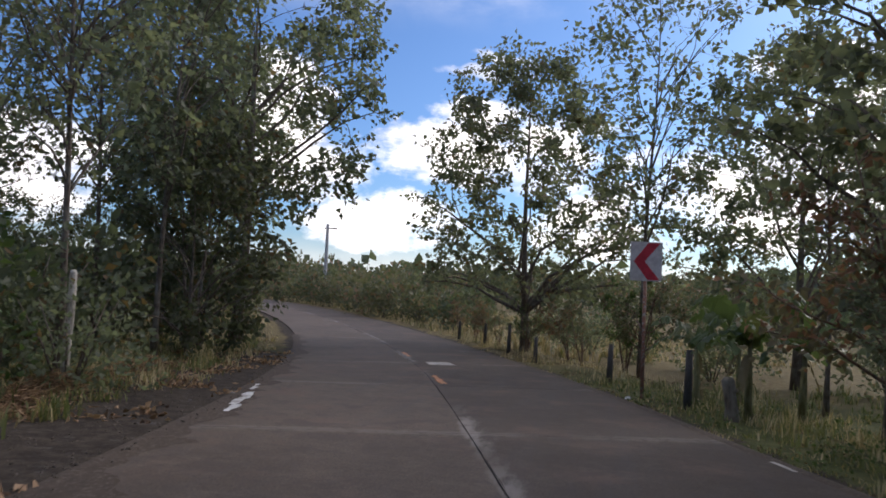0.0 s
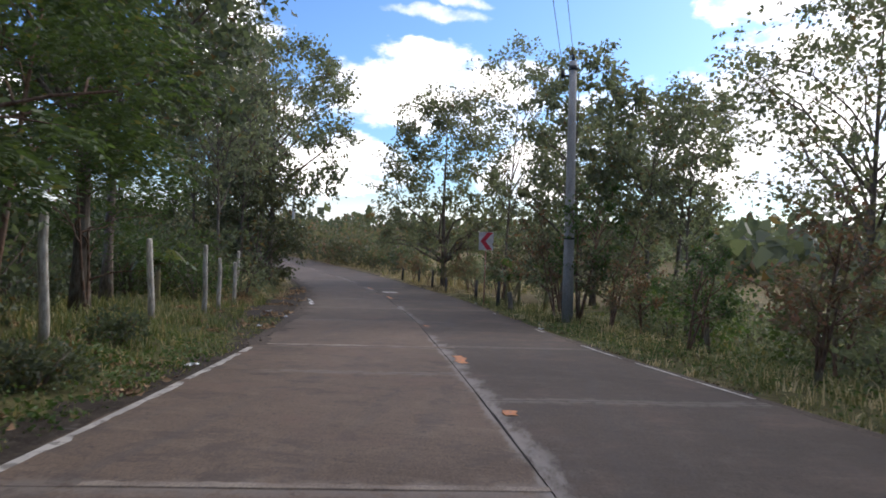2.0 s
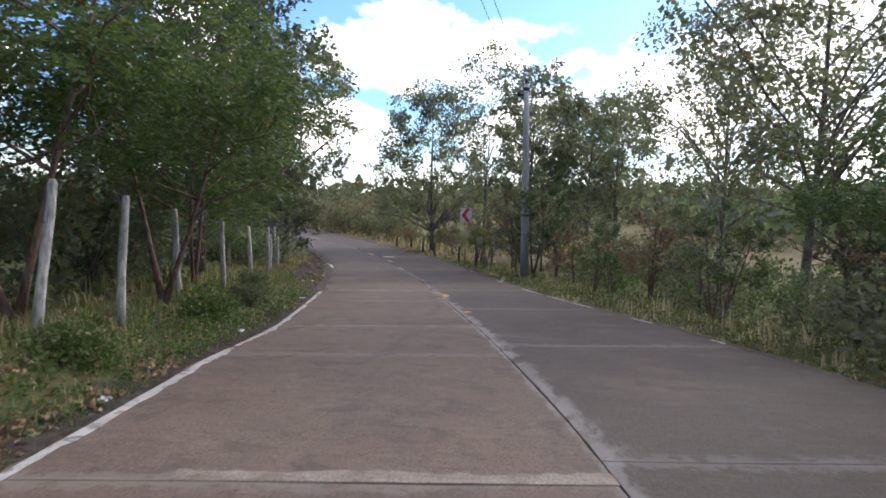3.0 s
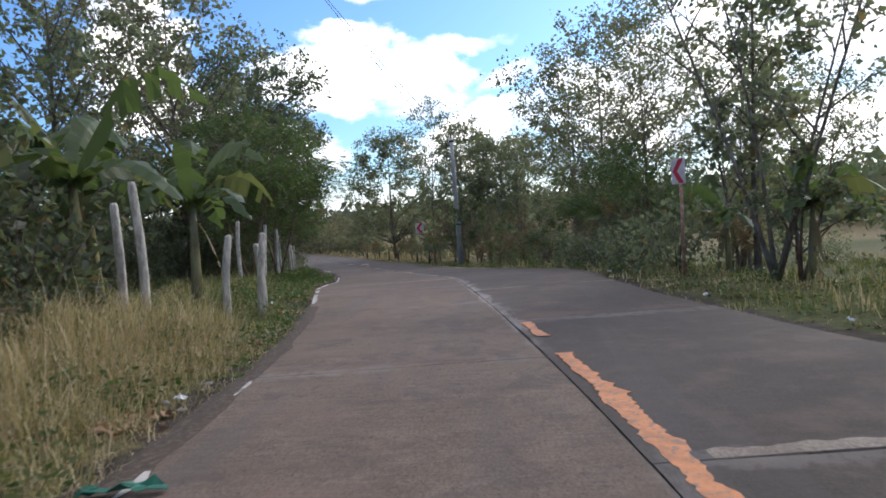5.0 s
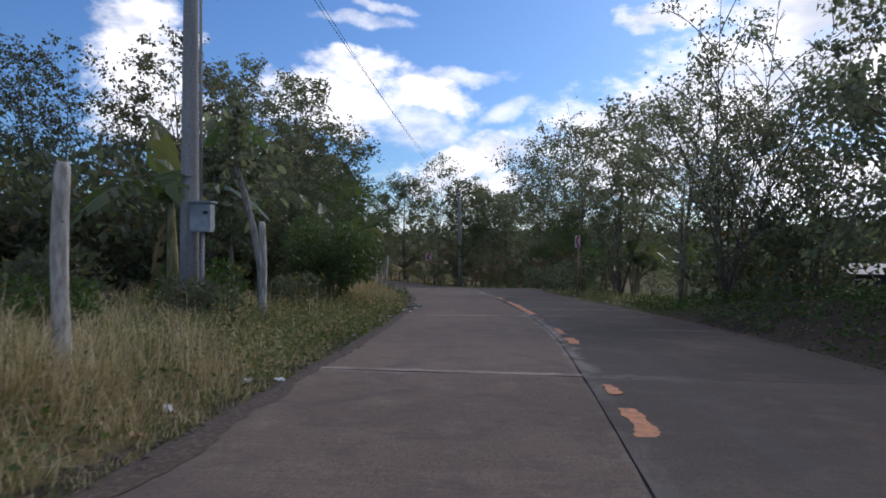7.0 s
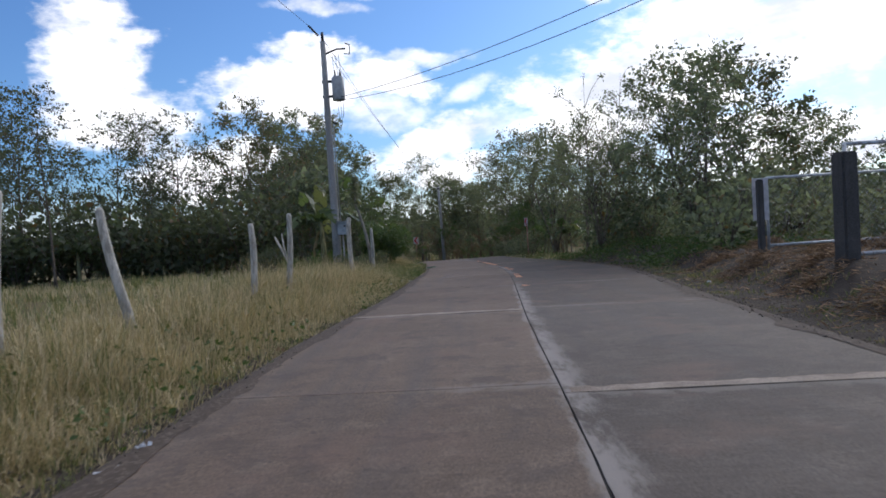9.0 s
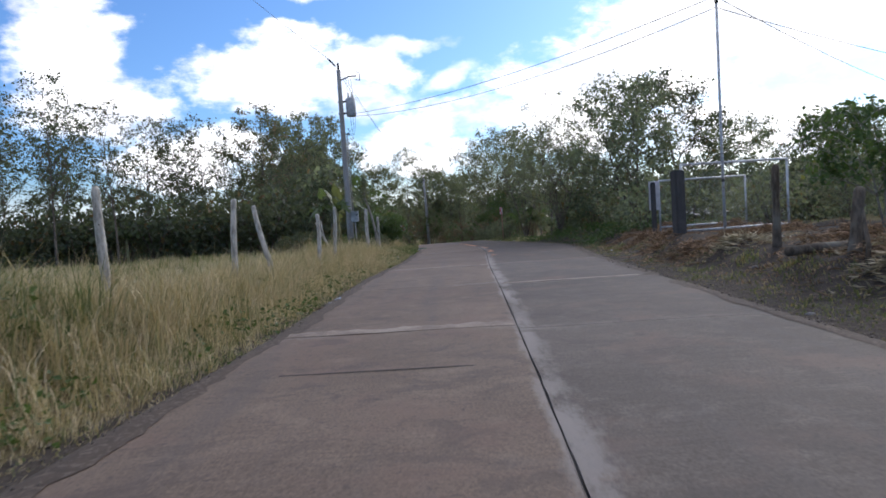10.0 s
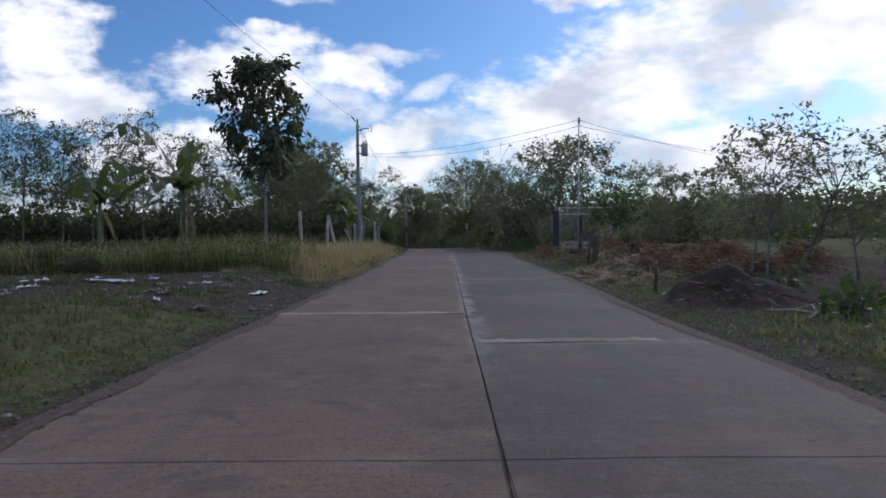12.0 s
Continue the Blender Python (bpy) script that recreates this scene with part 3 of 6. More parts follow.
def build_ground():
    near = [0, 1.4, 2.1, 2.3, 2.42, 2.54, 2.66, 2.78, 2.9, 3.02, 3.14, 3.26, 3.4, 3.6, 3.85, 4.15, 4.55, 5.0, 5.6, 6.3, 7.2, 8.3, 9.6, 11.2, 13.2, 16, 20, 26, 34, 46, 62, 85, 120, 170, 240, 340, 480]
    us = np.array([-v for v in near[:0:-1]] + near)
    ys = np.concatenate([[-480, -330, -230, -170, -130, -110, -98], np.arange(-92, 40.01, 0.4), [42, 45, 49, 54, 60, 67, 75, 85, 100, 125, 160, 210, 280, 380, 520]])
    U, Y = np.meshgrid(us, ys)
    X = line_x(Y) + U
    Z = ground_z(X, Y) + hill(X, Y)
    n, m = U.shape
    verts = np.stack([X, Y, Z], -1).reshape(-1, 3)
    k = (np.arange(n - 1)[:, None] * m + np.arange(m - 1)).ravel()
    me = mesh_of("ground", verts.tolist(), np.stack([k, k + 1, k + m + 1, k + m], 1).tolist(), GROUND, True)
    d = off_road(X, Y).ravel()
    x, y = X.ravel(), Y.ravel()
    out = beside(x, y)
    left = d < 0
    dirt = 0.75 * (1 - step(out, 0.15, 0.8))
    dirt = np.maximum(dirt, left * 1.0 * step(y, -3.5, 0) * (1 - step(out, 1.2, 2.6)) * (1 - step(y, 14, 20)))
    lay = left * step(-y, 62.7, 63.6) * (1 - step(-y, 69.4, 71.5)) * (1 - step(out, 9, 13))
    dirt = np.maximum(dirt, 0.72 * lay)
    dirt = np.maximum(dirt, ~left * 0.8 * step(-y, 29, 33) * (1 - step(out, 6, 10)))
    dirt = np.maximum(dirt, ~left * 0.36 * step(-y, 40, 44) * (1 - step(out, 4, 8)))
    dry = np.clip(left * step(-y, 24, 40) * (1 - step(-y, 61, 65)) * 0.8 + (~left) * step(-y, 40, 46) * 0.7 * (1 - step(out, 5, 9)) + step(y, 14, 24) * 0.8 + 0.25, 0, 1)
    for name, values in (("dirt", dirt), ("dry", dry)):
        me.attributes.new(name, "FLOAT", "POINT").data.foreach_set("value", values.astype(np.float32))
    tagged(new("ground", me), "uneven soil and grass ground beside the road", "ground", kind="structure")


build_ground()

# ---------------------------------------------------------------- road of concrete slabs
road = tagged(new("road"), "worn brownish grey two-lane concrete road curving downhill", "road", kind="structure")
LEFT_JOINTS = [-96, -91, -86, -81, -76.2, -70.6, -65.4, -59.3, -54.6, -49.9, -45, -40.1, -32.4, -27.6, -23.2, -19.6, -16.8, -12.6, -9.9, -5.6, -2.9, 2.4, 7, 11.5, 16, 20.5, 25, 30, 35, 40, 45, 50, 56, 63, 70]
RIGHT_JOINTS = [-96, -90.5, -85.5, -81, -76.2, -72.9, -68, -64.3, -59.5, -54.9, -49.6, -45, -40, -35, -30.2, -25.5, -21, -16.4, -11.8, -7.2, -2.6, 2.4, 7, 11.5, 16, 20.5, 25, 30, 35, 40, 45, 50, 56, 63, 70]


def slab_mesh(y0, y1, u0, u1, mat):
    gap = 0.006
    ys = np.linspace(y0 + gap, y1 - gap, max(3, int((y1 - y0) / 0.22) + 1))
    us = (0.0, 0.35, 0.7, 0.88, 1.0) if u1 < 0 else (0.0, 0.12, 0.3, 0.65, 1.0)
    ys = np.unique(np.concatenate([ys, [y0 + 0.3, y1 - 0.3]]))
    verts, faces, across, along = [], [], [], []
    for y in ys:
        ragged = 0.05 * noise.noise(Vector((0, y * 1.3, u1))) + 0.03 * noise.noise(Vector((3, y * 4.0, u1)))
        seam = 0.004 + 0.014 * abs(noise.noise(Vector((u1 * 2, y * 1.7, 6.0)))) + 0.006 * abs(noise.noise(Vector((u1, y * 6.0, 8.0))))
        a, b = (-float(half_l(y)) + ragged, -seam) if u1 < 0 else (seam, float(half_r(y)) + ragged)
        for k in us:
            u = a + (b - a) * k
            verts.append(on_road(y, u, 0.004 * math.sin(3 * u + y)))
            across.append(u), along.append(min(y - y0, y1 - y))
    low = len(verts)
    verts += [(x, y, z - 0.18) for x, y, z in verts]
    n, m = len(ys), len(us)
    for i in range(n - 1):
        for j in range(m - 1):
            a = i * m + j
            faces.append((a, a + 1, a + m + 1, a + m))
    ring = [j for j in range(m)] + [i * m + m - 1 for i in range(1, n)] + [(n - 1) * m + j for j in range(m - 2, -1, -1)] + [i * m for i in range(n - 2, 0, -1)]
    for a, b in zip(ring, ring[1:] + ring[:1]):
        faces.append((a, a + low, b + low, b))
    me = mesh_of("slab", verts, faces, mat)
    for name, values in (("across", across), ("along", along)):
        me.attributes.new(name, "FLOAT", "POINT").data.foreach_set("value", values + values)
    return me


def strip(name, y0, y1, u0, u1, lift, mat, rough_edge=0.0, pieces=None, rim=0):
    """A thin band lying on the road, with uneven sides."""
    n = pieces or max(3, int(abs(y1 - y0) / 0.12) + 1)
    verts, faces = [], []
    for i, y in enumerate(np.linspace(y0, y1, n)):
        e = rough_edge * (1.4 * noise.noise(Vector((u0 * 5, y * 3.1, 0.3))) + 1.2 * noise.noise(Vector((u0 * 5, y * 17.0, 0.9)))) * (abs(u0) > 0.06)
        f = rough_edge * 2.2 * (noise.noise(Vector((u1 * 5, y * 2.3, 1.7))) + 0.6 * noise.noise(Vector((u1, y * 7.0, 4.0))) + 0.7 * noise.noise(Vector((u1, y * 21.0, 2.0))))
        a, b = (u0, u1) if not rim else (-float(half_l(y)) + u0, -float(half_l(y)) + u1) if rim < 0 else (float(half_r(y)) - u1, float(half_r(y)) - u0)
        row = [on_road(y, a + e, lift), on_road(y, b + f, lift)]
        verts += row + [(x, yy, z - lift + 0.0005) for x, yy, z in row]
    for i in range(n - 1):
        a = 4 * i
        faces += [(a, a + 1, a + 5, a + 4), (a, a + 4, a + 6, a + 2), (a + 1, a + 3, a + 7, a + 5)]
    return part(name, mesh_of(name, verts, faces, mat), road)


def soil_strip(y0, y1, side, inn):
    """Washed soil that feathers from the ground over the slab's rim."""
    ys = np.arange(y0, y1, 0.12)
    verts, faces = [], []
    for y in ys:
        edge = float(half_l(y)) if side < 0 else float(half_r(y))
        cut = 0.08 + 0.6 * max(0.0, inn * (0.5 + 1.9 * noise.noise(Vector((side * 4, y * 1.1, 0.4))) + 1.3 * noise.noise(Vector((side * 9, y * 4.3, 1.1)))))
        for u, kind in ((edge + 0.26, 0), (edge + 0.12, 1), (edge + 0.02, 2), (edge - cut, 3)):
            x, yy, z = on_road(y, side * u)
            g = float(ground_z(x, yy))
            verts.append((x, yy, g - 0.03 if kind == 0 else max(g + 0.012, z - 0.02) if kind == 1 else z + 0.006 if kind == 2 else z + 0.003))
    for i in range(len(ys) - 1):
        for j in range(3):
            a = 4 * i + j
            faces.append((a, a + 4, a + 5, a + 1) if side > 0 else (a, a + 1, a + 5, a + 4))
    part("rim_soil", mesh_of("rim_soil", verts, faces, RIM_SOIL, True), road)


def cross_strip(y, w, u0, u1):
    """A band of mortar across a lane, with a crumbling far side."""
    us = np.linspace(max(u0, 0.06 - float(half_l(y))), min(u1, float(half_r(y)) - 0.06), 60)
    verts, faces = [], []
    for u in us:
        ww = w * (0.85 + 0.3 * noise.noise(Vector((u * 1.7, y, 0))) + 0.35 * noise.noise(Vector((u * 9, y, 2))))
        verts += [on_road(y, u, 0.0045), on_road(y + max(0.03, ww), u, 0.0045), on_road(y, u, 0.0005), on_road(y + max(0.03, ww), u, 0.0005)]
    for i in range(len(us) - 1):
        a = 4 * i
        faces += [(a, a + 4, a + 5, a + 1), (a, a + 2, a + 6, a + 4), (a + 1, a + 5, a + 7, a + 3)]
    part("joint_mortar", mesh_of("joint_mortar", verts, faces, PATCH), road)


def build_road():
    for joints, u0, u1 in ((LEFT_JOINTS, -3, -0.011), (RIGHT_JOINTS, 0.011, 3)):
        for a, b in zip(joints, joints[1:]):
            # right slabs from -41 to -29 hold tree shade in their colour
            mat = (SLAB if a < -2.5 else SLAB_MID) if u1 < 0 else SLAB_GREY if a < -50 else SLAB_SHADED if -41 < a < -29 else SLAB_DARK
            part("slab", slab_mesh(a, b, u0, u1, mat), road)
    # tar in the middle joint
    strip("middle_joint_filler", -96, 70, -0.011, 0.011, -0.006, TAR, 0.006, 900)
    # mortar across the worn joints
    for y, u0, u1, w in ((-2.9, -2.7, 0.25, 0.30), (-9.9, -2.5, 0.0, 0.12), (-16.8, -2.4, 0.0, 0.22), (-32.4, -2.7, 0.0, 0.38), (-40.1, -2.6, 0.0, 0.2), (-49.9, -2.6, -0.03, 0.3),
                         (-59.3, -2.7, -0.03, 0.42), (-70.6, -2.5, -0.03, 0.34), (-30.2, 0.3, 2.2, 0.18), (-54.9, 0.05, 2.3, 0.24), (-64.3, 0.05, 2.7, 0.32), (-72.9, 0.05, 1.8, 0.3)):
        cross_strip(y + 0.012, w * 0.8, u0, u1)
    # edge lines, worn away in places
    for y0, y1 in ((-3.9, -3.3), (-6.3, -4.1), (-12.0, -6.5), (-17.2, -12.2), (-18.8, -17.9), (-21.5, -19.4), (-28.2, -27.7), (-30.2, -29.8), (-31.3, -30.8)):
        strip("edge_line", y0, y1, 0.012, 0.09, 0.004, WHITE_PAINT, 0.02, rim=-1)
    for y0, y1 in ((-6.9, -4.2), (-3.8, -2.0), (0.4, 1.1), (-9.4, -8.6), (-11.6, -11.2), (5.6, 6.0)):
        strip("edge_line", y0, y1, 0.03, 0.10, 0.004, WHITE_PAINT, 0.02, rim=1)
    # remains of the orange middle line
    for y0, y1, u0, u1 in ((-31.7, -27.5, 0.09, 0.23), (-33.12, -33.0, 0.14, 0.20), (-36.0, -35.0, 0.10, 0.22), (-37.35, -36.6, 0.10, 0.26), (-40.95, -40.5, 0.12, 0.22), (-42.35, -41.5, 0.12, 0.24),
                           (-45.5, -45.22, 0.15, 0.24), (-4.65, -3.85, 0.10, 0.23), (-7.9, -7.7, 0.12, 0.22), (1.1, 1.35, 0.1, 0.2), (11.8, 13.2, 0.1, 0.2), (18.0, 19.4, 0.1, 0.2), (-26.6, -25.6, 0.1, 0.2)):
        strip("middle_line", y0, y1, u0, u1, 0.0065, ORANGE_PAINT, 0.026, max(6, int((y1 - y0) / 0.035)))
    strip("white_dash", 15.6, 16.4, 0.35, 0.95, 0.0075, WHITE_PAINT, 0.02, 4)
    # sky glare off a puddle, painted as white strips by the dirt shoulder
    for y0, y1, u0, u1 in ((8.0, 8.6, -2.80, -2.70), (8.6, 9.9, -2.88, -2.78), (10.2, 10.9, -2.94, -2.87)):
        strip("edge_line", y0, y1, u0, u1, 0.006, PUDDLE_GLARE, 0.04)
    # soil washed over the slabs' rims
    for y0, y1, side, inn in ((-84, -41, -1, 0.10), (-41.1, -22, -1, 0.05), (-3, 26, -1, 0.32), (-84, -56, 1, 0.08), (-55, -28, 1, 0.16), (-20, 30, 1, 0.05)):
        soil_strip(y0, y1, side, inn)
    # cracks
    for y, u0, u1 in ((-61.1, -1.9, -0.05), (-68.0, -0.9, 0.9), (-10.4, -2.5, -1.6), (-5.9, -2.4, -1.8)):
        strip("crack", y, y + 0.03, u0, u1, 0.0015, TAR, 0.004, 3)


# ---------------------------------------------------------------- trees
def tree_parts(name, seed, height, crown_from, spread, leaves, leaf_size, leaf_mat, bark, limbs=16, trunk_r=0.13, lift=0.6, gap=0.45, stems=1, droop=0.55, wide=0.6, top_bare=0.0, profile=0.35):
    """An Empty with trunk, branches and crown; grown from its base at the origin."""
    rng, nr = random.Random(seed), np.random.default_rng(seed)
    root = new(name)
    trunk, twig = Tubes(), Tubes()
    tips, tipw = [], []
    for s in range(stems):
        a0 = rng.uniform(0, 6.28)
        tilt = rng.uniform(0.15, 0.55) if stems > 4 else rng.uniform(0.12, 0.32) if stems > 1 else rng.uniform(0.0, 0.06)
        h = height * (1 if s == 0 else rng.uniform(0.65, 0.98))
        pts = []
        for i in range(8):
            k = i / 7
            pts.append(Vector((math.cos(a0) * tilt * h * k + 0.03 * h * math.sin(3 * k + a0) * k, math.sin(a0) * tilt * h * k + 0.03 * h * math.sin(4 * k + 2 * a0) * k, h * k)))
        r = trunk_r / math.sqrt(stems) * 1.2
        trunk.add(pts, [r * (1.35 if i == 0 else 1 - 0.86 * i / 7) for i in range(8)], 8)
        for b in range(max(3, limbs // stems)):
            k = crown_from + (1 - crown_from) * ((b + rng.random() * 0.8) / max(3, limbs // stems))
            k = min(k, 0.97)
            i = min(int(k * 7), 6)
            p = pts[i].lerp(pts[i + 1], k * 7 - i)
            along = (k - crown_from) / (1 - crown_from)
            shape = (math.sin(math.pi * min(1, along * 0.8 + profile) ** 0.8) * 0.75 + 0.3) if along < 0.95 else 0.3
            ln = spread * shape * rng.uniform(0.65, 1.15)
            w = b * 2.4 + rng.uniform(-0.5, 0.5) + s
            up = lift * rng.uniform(0.5, 1.3) + 0.35 * along
            q = [p]
            for j in range(1, 5):
                f = j / 4
                q.append(p + Vector((math.cos(w) * ln * f, math.sin(w) * ln * f, ln * up * f * (1.1 - 0.35 * f))) + Vector((rng.uniform(-1, 1), rng.uniform(-1, 1), rng.uniform(-0.6, 0.6))) * 0.07 * ln)
            rr = r * (1 - 0.8 * k) * 0.5 + 0.006
            twig.add(q, [rr * (1 - 0.8 * j / 4) + 0.004 for j in range(5)], 5, False)
            for c in range(5):
                f = rng.uniform(0.35, 1.0)
                j = min(int(f * 4), 3)
                o = q[j].lerp(q[j + 1], f * 4 - j)
                e = o + Vector((math.cos(w + rng.uniform(-1.3, 1.3)), math.sin(w + rng.uniform(-1.3, 1.3)), rng.uniform(-0.1, 0.9))) * ln * rng.uniform(0.16, 0.36)
                twig.add([o, o.lerp(e, 0.5) + Vector((0, 0, 0.03 * ln)), e], [rr * 0.42 + 0.0025, rr * 0.28 + 0.002, 0.002], 4, False)
                if rng.random() < gap * 0.35 or (top_bare and along > 1 - top_bare and rng.random() < 0.8):
                    continue
                tips.append((o, e)), tipw.append(ln * rng.uniform(0.6, 1.3))
        tips.append((pts[6], pts[7])), tipw.append(0.5 * spread * (0.2 if top_bare else 0.8))
    part("trunk", trunk.mesh("trunk", bark), root)
    tagged(part("branchwork", twig.mesh("branchwork", bark), root), kind="stuff")
    a, b = np.array([t[0] for t in tips]), np.array([t[1] for t in tips])
    wt = np.array(tipw) / sum(tipw)
    pick = nr.choice(len(tips), leaves, p=wt)
    f = nr.uniform(0.1, 1.05, (leaves, 1))
    blur = (np.linalg.norm(b - a, axis=1)[pick, None] * 0.24 + 0.04)
    pos = a[pick] + (b - a)[pick] * f + nr.normal(size=(leaves, 3)) * blur
    way = unit((b - a)[pick]) * 0.6 + nr.normal(size=(leaves, 3)) * 0.7 + np.array([0, 0, -droop])
    part("crown", leaf_mesh("crown", pos, way, leaf_size * nr.uniform(0.6, 1.25, leaves), leaf_mat, nr, wide), root)
    return root


def crown_tree(name, seed, height, crown_from, spread, clumps, leaves, leaf_size, leaf_mat, bark, trunk_r=0.13, widest=0.35, limbs=12, gap=0.2, clump=0.24, stems=1, lean=0.03, flat=0.75, droop=0.45, wide=0.62, low=0.55, rise=0.75, twigs=4, oval=False):
    """A tree whose leaves stand in clumps at the branches' ends. widest: where up the crown it is broadest; low: breadth at the crown's foot."""
    rng, nr = random.Random(seed), np.random.default_rng(seed)
    root = new(name)
    trunk, wood = Tubes(), Tubes()
    ways = []
    for s in range(stems):
        w, tilt = rng.uniform(0, 6.28), (lean if stems == 1 else rng.uniform(0.10, 0.26)) * height
        h = height * (0.94 if s == 0 else rng.uniform(0.7, 0.92))
        ph = rng.uniform(0, 6)
        pts = [Vector((math.cos(w) * tilt * k + 0.014 * height * math.sin(5 * k + ph) * k, math.sin(w) * tilt * k + 0.014 * height * math.sin(4 * k + 2 * ph) * k, h * k - 0.08 * (k == 0))) for k in np.linspace(0, 1, 10)]
        r = trunk_r / math.sqrt(stems) * (1.1 if stems > 1 else 1.0)
        trunk.add(pts, [r * (1.35 if i == 0 else max(0.1, 1 - 0.95 * (i / 9) ** 0.85)) for i in range(10)], 8)
        ways.append((pts, r))
    spots = []
    tries = 0
    while len(spots) < clumps and tries < clumps * 12:
        tries += 1
        k = (len(spots) + rng.random()) / clumps
        shape = low + (1 - low) * (k / widest) ** 0.8 if k < widest else math.sqrt(max(0.0, 1 - ((k - widest) / (1.04 - widest)) ** 2))
        w = tries * 2.39996 + rng.uniform(-0.4, 0.4)
        uneven = 1 + 0.34 * noise.noise(Vector((1.3 * math.cos(w), 1.3 * math.sin(w), 3.1 * k + seed)))
        r = spread * shape * uneven * math.sqrt(rng.uniform(0.10, 1.0))
        core = ways[len(spots) % stems][0]
        z = height * (crown_from + (1 - crown_from) * k)
        c = core[min(9, int(9 * z / height))]
        p = Vector((c.x + r * math.cos(w), c.y + r * math.sin(w), z + rng.uniform(-0.03, 0.03) * height))
        if noise.noise(p * (1.7 / spread) + Vector((seed * 2.7, 0, 0))) > 0.45 - gap:
            continue
        spots.append((r, p, len(spots) % stems))
    spots.sort(key=lambda q: -q[0])
    joints = []
    for n, (r, p, st) in enumerate(spots):
        core, rad = ways[st]
        start = None
        if n >= limbs and joints:
            near = min(joints, key=lambda q: (q[0] - p).length + (1.5 if q[0].z > p.z + 0.1 else 0))
            if (near[0] - p).length < r * 0.9 + 0.3:
                start, fat = near
        if start is None:
            z = max(height * crown_from * 0.75, p.z - r * rise * rng.uniform(0.8, 1.2))
            f = min(8.99, 9 * max(0.0, z) / max(core[-1].z, 0.1))
            i = int(f)
            start, fat = core[i].lerp(core[i + 1], f - i), rad * max(0.1, 1 - 0.95 * (f / 9) ** 0.85) * 0.5 + 0.006
        line = [start]
        for j in range(1, 5):
            f = j / 4
            bow = Vector((0, 0, (p - start).length * 0.10 * math.sin(math.pi * f)))
            line.append(start.lerp(p, f) + bow + Vector((rng.uniform(-1, 1), rng.uniform(-1, 1), rng.uniform(-0.5, 0.5))) * 0.05 * (p - start).length * (j < 4))
        thick = [max(0.005, fat * (1 - 0.78 * j / 4)) for j in range(5)]
        wood.add(line, thick, 5, False)
        joints += [(line[j], thick[j] * 0.6) for j in (2, 3)]
    each = max(4, leaves // max(1, len(spots)))
    pos, way = [], []
    for r, p, st in spots:
        big = spread * clump * rng.uniform(0.7, 1.3)
        ends = []
        for _ in range(twigs):
            d = Vector((rng.gauss(0, 1), rng.gauss(0, 1), rng.gauss(0.25, 0.8))).normalized()
            e = p + Vector((d.x * big, d.y * big, d.z * big * flat))
            wood.add([p, e], [0.009, 0.003], 3, False)
            ends.append(e)
        m = max(3, int(each * rng.uniform(0.7, 1.3)))
        tip = np.array(ends)[nr.integers(0, twigs, m)]
        f = nr.uniform(0.25, 1.08, (m, 1))
        base = np.array(p)
        pos.append(base + (tip - base) * f + nr.normal(size=(m, 3)) * big * 0.20)
        way.append(unit(tip - base) * 0.75 + nr.normal(size=(m, 3)) * 0.6 + [0, 0, -droop])
    pos, way = np.concatenate(pos), np.concatenate(way)
    part("trunk", trunk.mesh("trunk", bark), root)
    tagged(part("branchwork", wood.mesh("branchwork", bark), root), kind="stuff")
    sizes = leaf_size * nr.uniform(0.6, 1.25, len(pos))
    part("crown", broad_leaf_mesh("crown", pos, way, sizes, leaf_mat, nr, wide) if oval else leaf_mesh("crown", pos, way, sizes, leaf_mat, nr, wide * 1.15, 0.3), root)
    return root


def feathery_parts(name, seed, height, spread, fronds, leaf_mat, bark, stems=2, crown_from=0.3, frond=0.5, leaflet=0.10):
    """A small tree whose leaves are fronds with paired leaflets."""
    rng, nr = random.Random(seed), np.random.default_rng(seed)
    root = tree_parts(name, seed, height, crown_from, spread, 10, 0.1, leaf_mat, bark, 14, 0.011 * height, 0.5, 0.2, stems)
    old = next(c for c in root.children if c.data and c.name.startswith("crown"))
    bpy.data.objects.remove(old)
    n = fronds
    m = 30
    cw, ck = nr.uniform(0, 2 * math.pi, m), nr.beta(1.8, 1.5, m)
    cr = spread * np.sqrt(nr.uniform(0.05, 1.0, m)) * np.clip(1.25 - np.abs(ck - 0.5) * 1.3, 0.3, 1.1)
    heart = np.stack([cr * np.cos(cw), cr * np.sin(cw), height * (crown_from + (1.0 - crown_from) * ck)], 1)
    pick = nr.integers(0, m, n)
    off = unit(nr.normal(size=(n, 3))) * nr.uniform(0.1, 1.0, (n, 1)) ** 0.6 * [spread * 0.26, spread * 0.26, spread * 0.17]
    base = heart[pick] + off
    out = unit(unit(off) * [1, 1, 0.4] + 0.5 * nr.normal(size=(n, 3)) * [1, 1, 0.4])
    pairs = 6
    k = (np.arange(pairs) + 0.6) / pairs
    side = unit(np.cross(out, [0, 0, 1.0]))
    sag = -0.45 * frond * (k ** 2)
    pos, way = [], []
    for i in range(pairs):
        p = base + out * frond * k[i] + np.array([0, 0, sag[i]])
        for sgn in (-1, 1):
            pos.append(p), way.append(side * sgn + out * 0.55 + np.array([0, 0, -0.25]) + 0.15 * nr.normal(size=(n, 3)))
    pos, way = np.concatenate(pos), np.concatenate(way)
    part("crown", leaf_mesh("crown", pos, way, leaflet * nr.uniform(0.8, 1.2, len(pos)), leaf_mat, nr, 0.42, 0.1), root)
    return root


